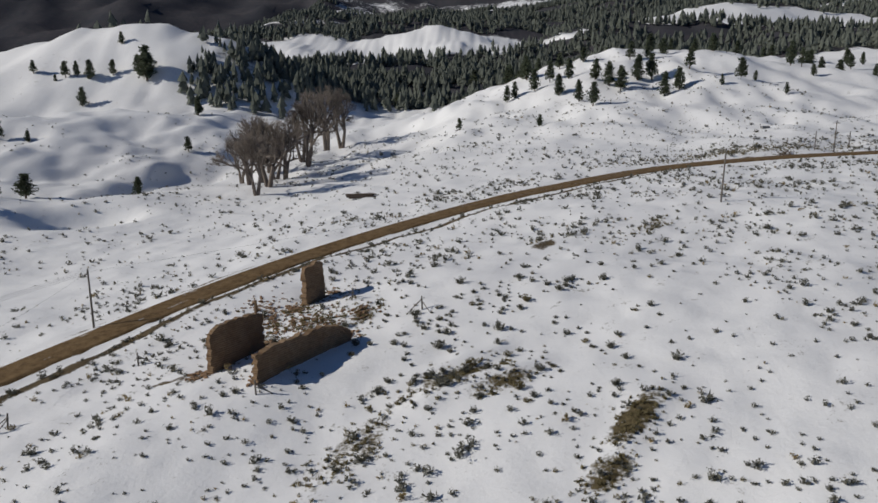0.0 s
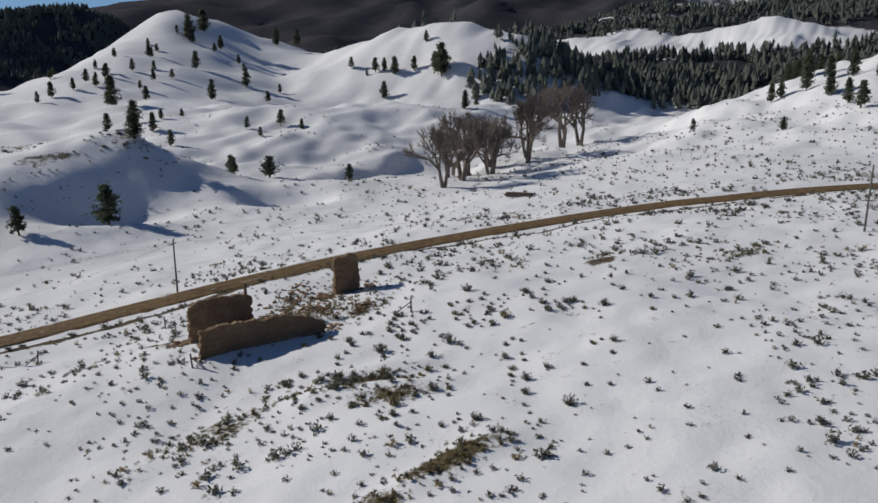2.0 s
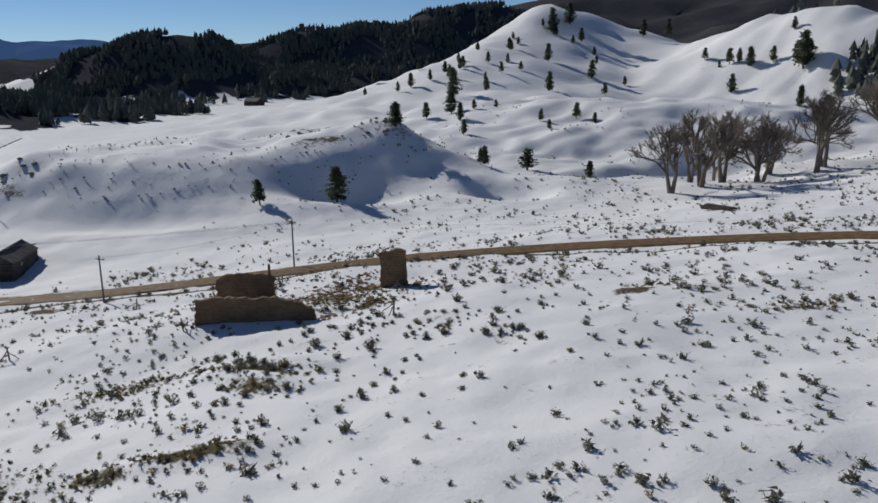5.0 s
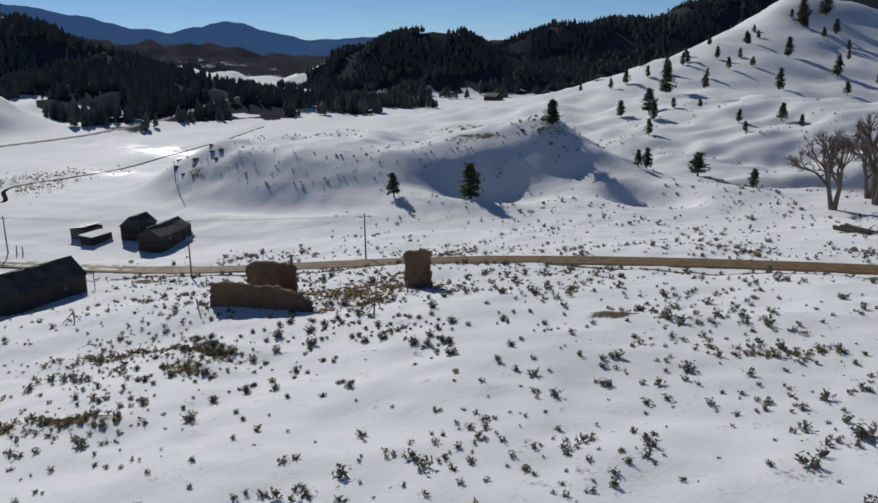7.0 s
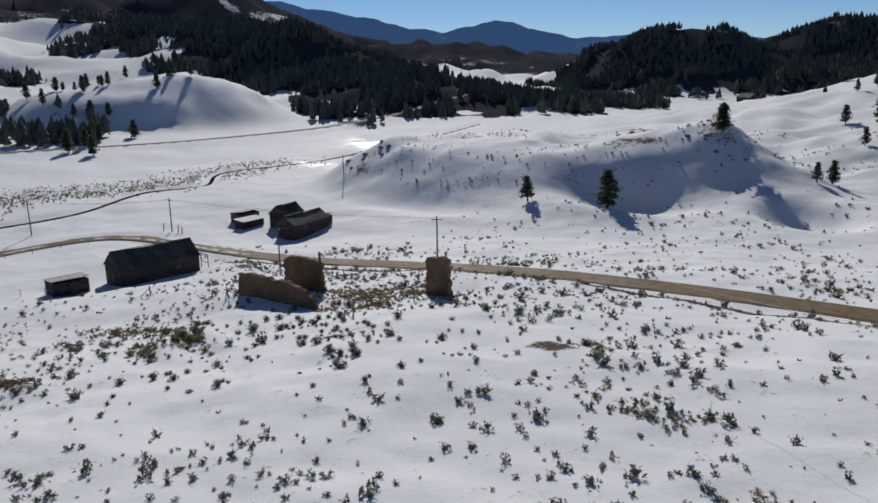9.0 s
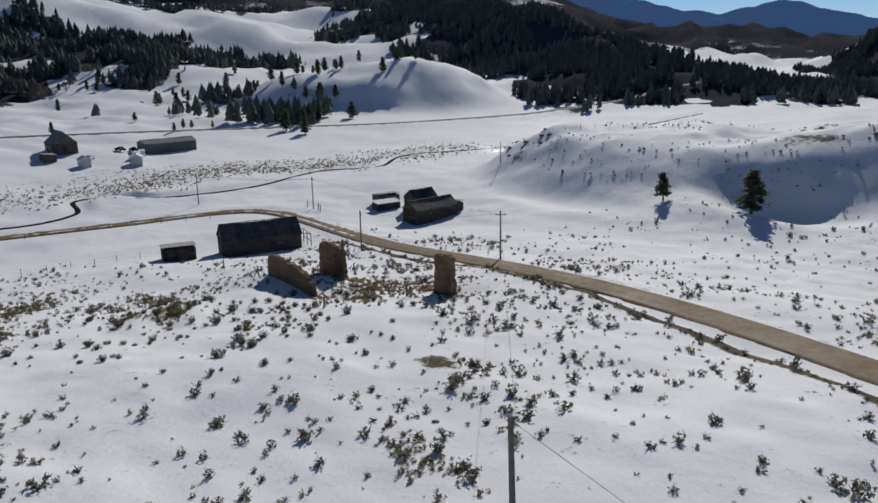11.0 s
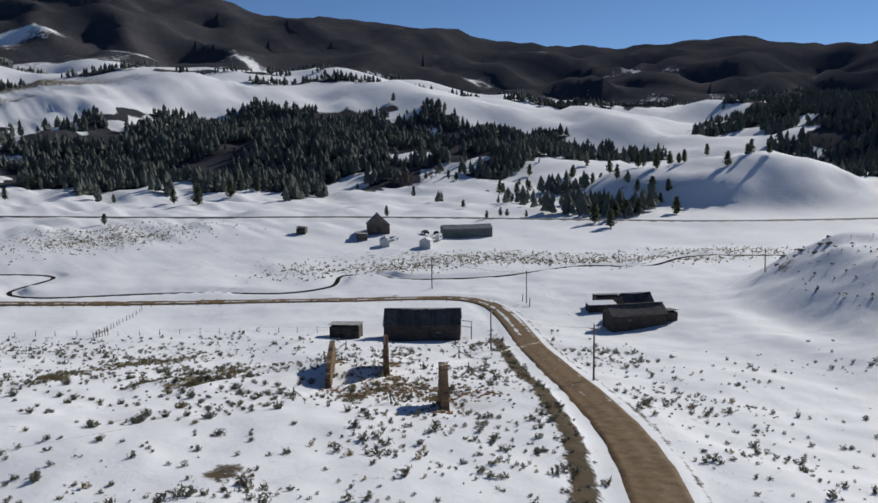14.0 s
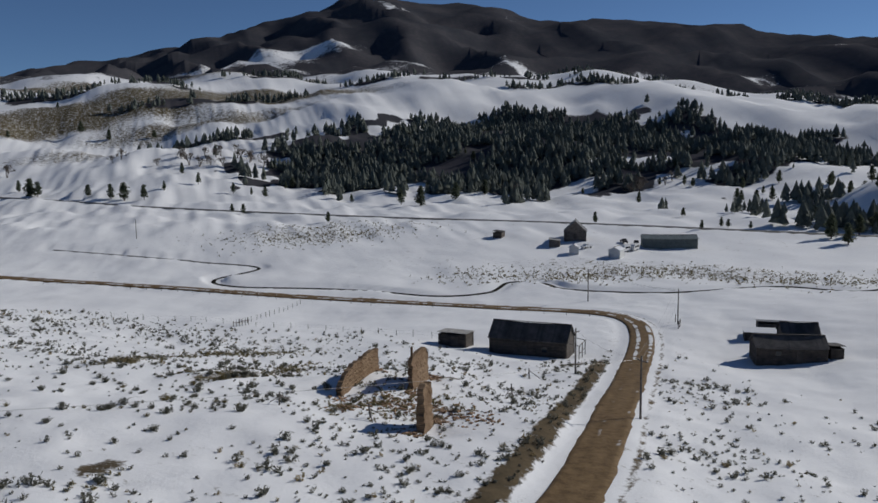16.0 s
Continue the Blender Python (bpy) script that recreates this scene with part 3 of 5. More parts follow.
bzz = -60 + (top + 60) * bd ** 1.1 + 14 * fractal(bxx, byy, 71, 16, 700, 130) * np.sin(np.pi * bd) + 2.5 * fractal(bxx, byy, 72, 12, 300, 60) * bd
bi = np.arange(ba.size).reshape(ba.shape)
bm_ = bpy.data.meshes.new("backdrop")
bm_.from_pydata([tuple(map(float, q)) for q in np.stack([bxx, byy, bzz], 2).reshape(-1, 3)], [], [tuple(map(int, q)) for q in np.stack([bi[:-1, 1:], bi[:-1, :-1], bi[1:, :-1], bi[1:, 1:]], 2).reshape(-1, 4)])
for p in bm_.polygons:
    p.use_smooth = True
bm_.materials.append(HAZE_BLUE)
tagged(new("backdrop", bm_), "distant mountains at the end of the valley, painted in blue haze", "mountains", kind="structure")

# ---- building blocks for things ----
def at(x, y):
    return float(land(x, y)[0])


def soup(name, verts, faces, material, flat=True):
    """A mesh from arrays of corners and of triangles or quads."""
    me = bpy.data.meshes.new(name)
    verts, faces = np.asarray(verts, np.float32), np.asarray(faces, np.int32)
    me.vertices.add(len(verts))
    me.vertices.foreach_set("co", verts.ravel())
    me.loops.add(faces.size)
    me.loops.foreach_set("vertex_index", faces.ravel())
    me.polygons.add(len(faces))
    me.polygons.foreach_set("loop_start", np.arange(0, faces.size, faces.shape[1], dtype=np.int32))
    me.polygons.foreach_set("use_smooth", np.full(len(faces), not flat))
    me.update()
    me.materials.append(material)
    return me


def part(name, me, parent, label="", m=None):
    ob = new(name, me)
    ob.parent = parent
    if m is not None:
        ob.matrix_basis = m
    return tagged(ob, label) if label else ob


def thing(name, m, label, category, group="", kind=""):
    ob = new(name)
    ob.matrix_basis = m
    ob.empty_display_size = 0.3
    return tagged(ob, label, category, group, kind)


class Bits:
    """Collects boxes, beams and tubes into one mesh."""

    def __init__(self):
        self.v, self.f = [], []

    def add(self, v, f):
        k = len(self.v)
        self.v += [tuple(q) for q in v]
        self.f += [tuple(i + k for i in g) for g in f]
        return self

    def box(self, x0, y0, z0, x1, y1, z1):
        return self.add([(x0, y0, z0), (x1, y0, z0), (x1, y1, z0), (x0, y1, z0), (x0, y0, z1), (x1, y0, z1), (x1, y1, z1), (x0, y1, z1)],
                        [(0, 3, 2, 1), (4, 5, 6, 7), (0, 1, 5, 4), (1, 2, 6, 5), (2, 3, 7, 6), (3, 0, 4, 7)])

    def beam(self, a, b, r0, r1=None, sides=6):
        a, b = Vector(a), Vector(b)
        r1 = r0 if r1 is None else r1
        d = (b - a).normalized()
        s = d.orthogonal().normalized()
        t = d.cross(s)
        ring = lambda c, r: [c + (s * math.cos(i * 2 * math.pi / sides) + t * math.sin(i * 2 * math.pi / sides)) * r for i in range(sides)]
        f = [(i, (i + 1) % sides, sides + (i + 1) % sides, sides + i) for i in range(sides)] + [tuple(range(sides))[::-1], tuple(range(sides, 2 * sides))]
        return self.add(ring(a, r0) + ring(b, r1), f)

    def mesh(self, name, material):
        me = bpy.data.meshes.new(name)
        me.from_pydata([tuple(map(float, q)) for q in self.v], [], self.f)
        me.materials.append(material)
        return me


# ---- the adobe ruin ----
def ruined_wall(a, b, tops, thick, seed, label):
    """A worn adobe wall from a to b; tops: its height at even steps along it."""
    rng = np.random.default_rng(seed)
    a, b = np.array(a, float), np.array(b, float)
    long = np.hypot(*(b - a))
    d = (b - a) / long
    nrm = np.array([-d[1], d[0]])
    nu, nv = int(long / 0.3) + 2, 18
    us = np.linspace(0, 1, nu)
    top = np.interp(us, np.linspace(0, 1, len(tops)), tops) + np.convolve(rng.normal(0, 0.16, nu + 2), np.ones(3) / 3, "valid") + 0.1 * rng.choice([0, 1], nu)
    base = land(a[0] + d[0] * long * us, a[1] + d[1] * long * us)
    z0 = base.min() - 0.4
    vs, fs = [], []
    for side in (-1, 1):
        for i, u in enumerate(us):
            for j in range(nv):
                v = j / (nv - 1)
                z = z0 + (base[i] + top[i] - z0) * v
                worn = thick / 2 * (1.18 - 0.36 * v) + rng.normal(0, 0.035) - 0.05 * (j % 3 == 0)
                ragged = (0.22 * rng.normal(0, 0.5) + 0.25 * (1 - v) ** 2 * (1 if i else -1)) if i in (0, nu - 1) else 0
                p = a + d * (long * u + ragged) + nrm * side * worn
                vs.append((p[0], p[1], z + rng.normal(0, 0.02)))
    idx = lambda s, i, j: s * nu * nv + i * nv + j
    for i in range(nu - 1):
        for j in range(nv - 1):
            fs.append((idx(0, i, j), idx(0, i + 1, j), idx(0, i + 1, j + 1), idx(0, i, j + 1)))
            fs.append((idx(1, i, j), idx(1, i, j + 1), idx(1, i + 1, j + 1), idx(1, i + 1, j)))
        fs.append((idx(0, i, nv - 1), idx(0, i + 1, nv - 1), idx(1, i + 1, nv - 1), idx(1, i, nv - 1)))
    for j in range(nv - 1):
        fs.append((idx(0, 0, j), idx(0, 0, j + 1), idx(1, 0, j + 1), idx(1, 0, j)))
        fs.append((idx(0, nu - 1, j), idx(1, nu - 1, j), idx(1, nu - 1, j + 1), idx(0, nu - 1, j + 1)))
    ob = new("ruined_adobe_wall", soup("ruined_adobe_wall", vs, fs, ADOBE))
    return tagged(ob, label, "ruined wall", "standing walls of the ruin")


ruined_wall((-19.0, 75.0), (-10.8, 87.2), [3.05, 3.15, 3.05, 3.0, 2.9, 2.8, 2.5, 1.2], 0.8, 1, "long low adobe wall of a ruin, sloping down at one end")
ruined_wall((-25.1, 80.0), (-20.8, 86.3), [4.5, 4.95, 4.95, 4.85, 4.7, 4.55, 4.0], 0.7, 2, "tall brown adobe wall of a ruin with a ragged top")
tagged(new("wall_post", Bits().beam((-21.25, 85.9, at(-21.2, 85.9) + 3.6), (-21.2, 85.9, 11.15), 0.22, 0.17).mesh("wall_post", ADOBE)), "short adobe stub standing on top of the tall wall", "post")
ruined_wall((-18.4, 101.5), (-16.45, 104.5), [5.2, 5.35, 5.4, 5.2], 0.9, 3, "narrow tower-like piece of adobe wall, tallest of the ruin")


def chunk(rng, size):
    """A broken lump: a cube with its corners pushed about."""
    c = np.array([(x, y, z) for x in (-1, 1) for y in (-1, 1) for z in (-1, 1)], float)
    c *= size * np.array([rng.uniform(0.5, 0.9), rng.uniform(0.35, 0.6), rng.uniform(0.2, 0.4)])
    c += rng.normal(0, size * 0.1, c.shape)
    t = rng.uniform(0, 6.28)
    return c @ np.array([[math.cos(t), math.sin(t), 0], [-math.sin(t), math.cos(t), 0], [0, 0, 1]])


CUBE = np.array([(0, 1, 3, 2), (4, 6, 7, 5), (0, 4, 5, 1), (2, 3, 7, 6), (0, 2, 6, 4), (1, 5, 7, 3)])


def rubble(spots, seed):
    rng = np.random.default_rng(seed)
    vs, fs = [], []
    for cx, cy, r, n in spots:
        for _ in range(n):
            q = rng.normal(0, r * 0.55, 2) + (cx, cy)
            c = chunk(rng, rng.uniform(0.1, 0.34)) + (q[0], q[1], at(*q) + rng.uniform(0.0, 0.12))
            fs.append(CUBE + 8 * len(vs))
            vs.append(c)
    return tagged(new("rubble", soup("rubble", np.vstack(vs), np.vstack(fs), RUBBLE)), "fallen adobe bricks and stones lying between the walls", "rubble", kind="stuff")


rubble([(-19.5, 100, 1.6, 90), (-15, 105, 1.8, 40), (-26.3, 79.3, 1.3, 70), (-21, 88, 1.6, 60), (-17, 93, 4.2, 170), (-11, 89, 1.3, 30), (-10, 95, 2.2, 60), (-22, 96, 3.5, 110), (-24, 102, 3.0, 70), (-19.5, 76, 1.0, 25)], 11)

# ---- timber buildings ----
def board_wall(bits, x0, x1, y, z0, z1, rng, step=0.34, gable=0.0, depth=0.06, along="x"):
    """Upright boards side by side from x0 to x1, each with its own height and set; gable: how much higher the middle reaches."""
    n = max(2, int(abs(x1 - x0) / step))
    for i in range(n):
        a, b = x0 + (x1 - x0) * i / n, x0 + (x1 - x0) * (i + 1) / n - 0.02
        mid = 1 - abs((a + b) / (x1 - x0) - (x0 + x1) / (x1 - x0))
        h = z1 + gable * mid + rng.uniform(-0.06, 0.0)
        o = rng.uniform(-0.03, 0.03)
        if along == "x":
            bits.box(a, y - depth + o, z0, b, y + depth + o, h)
        else:
            bits.box(y - depth + o, a, z0, y + depth + o, b, h)
    return bits


def log_building(name, x, y, turn, long, wide, eave, ridge, seed, label, category, roof_mat, wall_mat, openings=(), lift=0.0, flat=False):
    """A weathered building: log or board walls, board gables, a two-sided or a single sloping roof with boards, doors and windows."""
    rng = np.random.default_rng(seed)
    c, s = math.cos(radians(turn)), math.sin(radians(turn))
    zs = [at(x + u * c - v * s, y + u * s + v * c) for u in (-long / 2, long / 2) for v in (-wide / 2, wide / 2)]
    drop = max(zs) - min(zs) + 0.3
    ob = thing(name, pose(x, y, max(zs) + lift, 0, 0, turn), label, category)
    L, W = long / 2, wide / 2
    for k, (y0, sign) in enumerate(((-W, -1), (W, 1))):
        b = Bits()
        n = max(5, int((eave + drop) / 0.3))
        for i in range(n):
            z = -drop + (eave + drop) * (i + 0.5) / n
            b.beam((-L - 0.25, y0 + rng.uniform(-0.03, 0.03), z), (L + 0.25, y0 + rng.uniform(-0.03, 0.03), z), (eave + drop) / n * 0.54, sides=7)
        tagged(part("side_wall", b.mesh("side_wall", wall_mat), ob), kind="stuff")
    for x0 in (-L, L):
        b = Bits()
        n = max(5, int((eave + drop) / 0.3))
        for i in range(n):
            z = -drop + (eave + drop) * (i + 0.5) / n + 0.1
            b.beam((x0 + rng.uniform(-0.03, 0.03), -W - 0.2, z), (x0 + rng.uniform(-0.03, 0.03), W + 0.2, z), (eave + drop) / n * 0.54, sides=7)
        w = tagged(part("gable_wall", b.mesh("gable_wall", wall_mat), ob), kind="stuff")
        if not flat:
            g = Bits()
            n = int(wide / 0.3)
            for i in range(n):
                v0, v1 = -W + wide * i / n, -W + wide * (i + 1) / n - 0.02
                h = eave + (ridge - eave) * (1 - abs(v0 + v1) / 2 / W) - 0.05
                g.box(x0 - 0.05, v0, eave, x0 + 0.05, v1, h)
            tagged(part("gable_boards", g.mesh("gable_boards", wall_mat), w), kind="stuff")
    over, th = 0.45, 0.09
    for sign in ((1, -1) if not flat else (0,)):
        b = Bits()
        n = int((long + 2 * over) / 0.4)
        for i in range(n):
            x0, x1 = -L - over + (long + 2 * over) * i / n, -L - over + (long + 2 * over) * (i + 1) / n - 0.015
            o, sag = rng.uniform(-0.025, 0.025), -0.16 * math.cos(math.pi * ((i + 0.5) / n - 0.5)) * (ridge > 4)
            if flat:
                p = [(-W - over, ridge), (W + over, eave + 0.1)]
            else:
                e = over * rng.uniform(0.8, 1.1)
                p = [(0.0, ridge), (sign * (W + e), eave - (ridge - eave) * e / W)]
            (ya, za), (yb, zb) = p
            za, zb = za + o + sag + 0.05, zb + o + sag + 0.05
            b.add([(x0, ya, za), (x1, ya, za), (x1, yb, zb), (x0, yb, zb), (x0, ya, za + th), (x1, ya, za + th), (x1, yb, zb + th), (x0, yb, zb + th)],
                  [(0, 3, 2, 1), (4, 5, 6, 7), (0, 1, 5, 4), (1, 2, 6, 5), (2, 3, 7, 6), (3, 0, 4, 7)])
        roof = tagged(part("roof", b.mesh("roof", roof_mat), ob), kind="stuff")
        if not flat and sign == 1:
            part("ridge_board", Bits().box(-L - over, -0.14, ridge + 0.10, L + over, 0.14, ridge + 0.2).mesh("ridge_board", TIMBER), roof)
    for kind, face, u, z0, w, h in openings:
        b, f = Bits(), Bits()
        out = (W + 0.2) * (1 if face in ("n",) else -1)
        if face in "ns":
            q = sorted((out - 0.03, out + 0.03))
            b.box(u - w / 2, q[0], z0, u + w / 2, q[1], z0 + h)
            for a0, a1, c0, c1 in ((u - w / 2 - 0.12, u - w / 2, z0, z0 + h), (u + w / 2, u + w / 2 + 0.12, z0, z0 + h), (u - w / 2 - 0.12, u + w / 2 + 0.12, z0 + h, z0 + h + 0.12)):
                f.box(a0, q[0] - 0.03, c0, a1, q[1] + 0.03, c1)
        else:
            o = (L + 0.2) * (1 if face == "e" else -1)
            b.box(o - 0.03, u - w / 2, z0, o + 0.03, u + w / 2, z0 + h)
            for a0, a1, c0, c1 in ((u - w / 2 - 0.12, u - w / 2, z0, z0 + h), (u + w / 2, u + w / 2 + 0.12, z0, z0 + h), (u - w / 2 - 0.12, u + w / 2 + 0.12, z0 + h, z0 + h + 0.12)):
                f.box(o - 0.06, a0, c0, o + 0.06, a1, c1)
        d = part(kind, b.mesh(kind, GLASS if kind == "window" else TIMBER), ob)
        part(kind + "_frame", f.mesh(kind + "_frame", TIMBER), d)
    return ob


barn = log_building("log_barn", -58.9, 45.4, 138, 15.4, 6.4, 3.4, 6.0, 21, "long dark log barn with a board roof beside the road bend", "barn", ROOF_DARK, TIMBER,
                    (("door", "s", -1.0, -0.2, 1.6, 2.2), ("window", "s", 3.5, 1.0, 1.0, 0.9), ("door", "w", 0.0, -0.2, 1.8, 2.3)))
porch = Bits()
for v in (-2.6, 0.2, 2.8):
    porch.beam((10.2, v, -1.2), (10.2, v, 2.6), 0.09)
porch.beam((10.2, -2.8, 2.6), (10.2, 3.0, 2.6), 0.08).beam((8.2, -2.6, 2.9), (10.4, -2.6, 2.55), 0.07).beam((8.2, 2.8, 2.9), (10.4, 2.8, 2.55), 0.07).beam((10.2, -2.6, 1.0), (10.2, 2.8, 1.0), 0.06)
part("porch_frame", porch.mesh("porch_frame", TIMBER_GREY), barn)
shed = log_building("shed", -46.6, 34.6, 136, 5.8, 3.8, 2.3, 2.7, 22, "small timber shed with a pale sloping roof beside the barn", "shed", ROOF_PALE, TIMBER, (("door", "s", 0.6, -0.1, 1.4, 1.9),), flat=True)
log_building("log_cabin", -105.6, 64.6, 152, 12.8, 5.4, 2.7, 4.5, 23, "dark abandoned log cabin with a gabled board roof", "cabin", ROOF_DARK, TIMBER, (("door", "s", 1.5, -0.1, 1.1, 2.0), ("window", "s", -2.5, 1.0, 1.0, 0.9)))
log_building("log_cabin", -114.0, 58.4, 150, 6.8, 4.8, 3.0, 4.9, 24, "smaller dark log cabin with a steep roof behind the first", "cabin", ROOF_DARK, TIMBER, (("window", "e", 0.0, 1.2, 0.9, 0.8),))
log_building("lean_to", -113.6, 68.2, 153, 2.0, 3.6, 2.0, 2.5, 25, "low timber lean-to at the end of the cabin", "lean-to", ROOF_DARK, TIMBER, flat=True)
log_building("shed", -118.6, 46.0, 145, 6.0, 3.6, 2.3, 2.9, 26, "weathered grey board shed among the cabins", "shed", ROOF_GREY, TIMBER_GREY, flat=True)
log_building("shed", -112.8, 48.8, 325, 6.4, 3.0, 1.5, 2.0, 27, "low shed with snow lying on its roof", "shed", SNOW, TIMBER, flat=True)
log_building("log_cabin", -813, 409, 25, 20, 12, 5, 9, 28, "distant dark cabin in the snowy valley by the woods", "cabin", ROOF_DARK, TIMBER)

# ---- the farm across the creek ----
log_building("farmhouse", -156, -112, 60, 11, 9, 3.2, 7.4, 31, "grey gabled farmhouse on the valley floor", "house", ROOF_GREY, TIMBER_GREY, (("window", "s", -2, 1, 1.2, 1.2), ("window", "s", 2, 1, 1.2, 1.2), ("door", "e", 0, -0.1, 1.1, 2.1)))
log_building("long_barn", -183.5, -84, 152, 21, 8, 3.4, 4.6, 32, "long low metal farm building with a grey-green roof", "farm building", ROOF_GREEN, ROOF_GREEN)
log_building("shed", -140.5, -85, 60, 4.5, 3.2, 2.6, 3.6, 33, "small white-sided shed at the farm", "shed", SNOW, WHITE_PAINT)
log_building("shed", -150.3, -70, 40, 5.5, 4.0, 2.8, 3.8, 34, "white farm shed with snow on its roof", "shed", SNOW, WHITE_PAINT)
log_building("shed", -142, -104, 60, 7, 4, 2.0, 2.6, 35, "low pale shed beside the farmhouse", "shed", ROOF_PALE, TIMBER_GREY, flat=True)
log_building("shed", -129, -132, 50, 5, 3.5, 2.0, 2.6, 36, "small dark shed at the field edge", "shed", ROOF_DARK, TIMBER, flat=True)


def trailer(x, y, turn, long, label):
    ob = thing("camper_trailer", pose(x, y, at(x, y), 0, 0, turn), label, "trailer", "trailers at the farm")
    L = long / 2
    prof = [(-L, 0.5), (-L, 2.2), (-L + 0.5, 2.7), (L - 0.6, 2.7), (L, 2.0), (L, 0.5)]
    v = [(u, s * 1.15, z) for s in (-1, 1) for u, z in prof]
    n = len(prof)
    b = Bits().add(v, [tuple(range(n)), tuple(range(2 * n - 1, n - 1, -1))] + [(i, n + i, n + (i + 1) % n, (i + 1) % n) for i in range(n)])
    part("body", b.mesh("body", WHITE_PAINT), ob)
    for s in (-1, 1):
        w = Bits().beam((-0.3, s * 1.0, 0.36), (-0.3, s * 1.2, 0.36), 0.36, sides=12)
        part("wheel", w.mesh("wheel", RUBBER), ob)
        part("window", Bits().box(-L + 0.8, s * 1.15 - 0.02, 1.4, L - 1.2, s * 1.15 + 0.02, 2.0).mesh("window", GLASS), ob)
    part("hitch", Bits().beam((L, 0, 0.55), (L + 1.1, 0, 0.5), 0.06).mesh("hitch", RUBBER), ob)
    return ob


trailer(-165, -80.8, 40, 7.0, "white camper trailer parked beside the long farm building")
trailer(-159, -78, 30, 5.5, "small white camper trailer parked in the farm yard")


def pickup(x, y, turn, material, label):
    ob = thing("pickup_truck", pose(x, y, at(x, y), 0, 0, turn), label, "pickup truck", "vehicles at the farm")
    prof = [(-2.6, 0.55), (-2.6, 1.15), (-0.7, 1.15), (-0.45, 1.8), (0.75, 1.8), (1.3, 1.2), (2.5, 1.1), (2.6, 0.55)]
    n = len(prof)
    v = [(u, s * (0.95 if z < 1.5 else 0.8), z) for s in (-1, 1) for u, z in prof]
    part("body", Bits().add(v, [tuple(range(n)), tuple(range(2 * n - 1, n - 1, -1))] + [(i, n + i, n + (i + 1) % n, (i + 1) % n) for i in range(n)]).mesh("body", material), ob)
    for s in (-1, 1):
        for u in (-1.65, 1.7):
            part("wheel", Bits().beam((u, s * 0.75, 0.38), (u, s * 0.98, 0.38), 0.38, sides=12).mesh("wheel", RUBBER), ob)
        part("side_window", Bits().box(-0.35, s * 0.83 - 0.03, 1.3, 0.7, s * 0.83 + 0.03, 1.7).mesh("side_window", GLASS), ob)
    return ob


pickup(-174, -93, 60, RUBBER, "dark pickup truck parked behind the long building")
pickup(-170, -96, 75, RUBBER, "dark pickup truck parked behind the long building")
pickup(-150, -92, 20, WHITE_PAINT, "white pickup truck parked near the farmhouse")


# ---- power poles and wires ----
def power_pole(x, y, high, lean, arm_turn, label, arm=True):
    ob = thing("power_pole", pose(x, y, at(x, y), lean[0], lean[1], arm_turn), label, "power pole", "poles of the power line")
    part("pole", Bits().beam((0, 0, -0.5), (0, 0, high), 0.16, 0.11, 8).mesh("pole", TIMBER_GREY), ob)
    if arm:
        a = part("crossarm", Bits().box(-0.9, 0.1, high - 0.75, 0.9, 0.2, high - 0.62).mesh("crossarm", TIMBER_GREY), ob)
        for u in (-0.8, 0.0, 0.8):
            part("insulator", Bits().beam((u, 0.15, high - 0.62), (u, 0.15, high - 0.42), 0.05, 0.035).mesh("insulator", WHITE_PAINT), a)
    return ob


POLES = [(-99.0, -2.0, 9.0), (-103.8, 31.6, 8.6), (-54.3, 71.5, 7.8), (-47.2, 101.3, 8.3), (47.8, 131.5, 9.1), (100, 199, 8.0), (180, 260, 8.0)]
for k, (px, py, ph) in enumerate(POLES):
    power_pole(px, py, ph, (0, 0) if k != 4 else (0.5, -1.5), (20, 60, 30, 100, 115, 130, 130)[k], "weathered wooden power pole standing in the snow" if k != 3 else "weathered wooden power pole with a crossarm beside the road", k != 4)
power_pole(-160.8, 65.9, 6.5, (0, 0), 0, "thin old pole by the rocks on the knoll", False)
power_pole(23, -193, 9.0, (0, 0), 40, "distant wooden power pole in the snowy field")


def wire(a, b, za, zb, sag, side=0.0):
    a, b = np.array(a, float), np.array(b, float)
    d = (b - a) / np.hypot(*(b - a))
    o = np.array([-d[1], d[0]]) * side
    bits, steps = Bits(), 15
    v, f = [], []
    for i, t in enumerate(np.linspace(0, 1, steps)):
        p = a + o + (b - a) * t
        z = za + (zb - za) * t - sag * 4 * t * (1 - t)
        v += [(p[0] - d[1] * 0.012 * u, p[1] + d[0] * 0.012 * u, z + 0.012 * w) for u, w in ((1, 0), (0, 1), (-1, 0), (0, -1))]
        if i:
            f += [(4 * i - 4 + k, 4 * i - 4 + (k + 1) % 4, 4 * i + (k + 1) % 4, 4 * i + k) for k in range(4)]
    bits.add(v, f)
    return tagged(new("overhead_wire", bits.mesh("overhead_wire", WIRE)), "thin overhead power wire strung between wooden poles", "wire", "wires of the power line")


for i, j in ((0, 1), (1, 3), (2, 3), (3, 4), (4, 5), (5, 6)):
    (xa, ya, ha), (xb, yb, hb) = POLES[i], POLES[j]
    for side in ((-0.8, 0.0, 0.8) if (i, j) in ((0, 1), (1, 3), (5, 6)) else (0.0,)):
        wire((xa, ya), (xb, yb), at(xa, ya) + ha - 0.4, at(xb, yb) + hb - 0.4, 0.9, side)


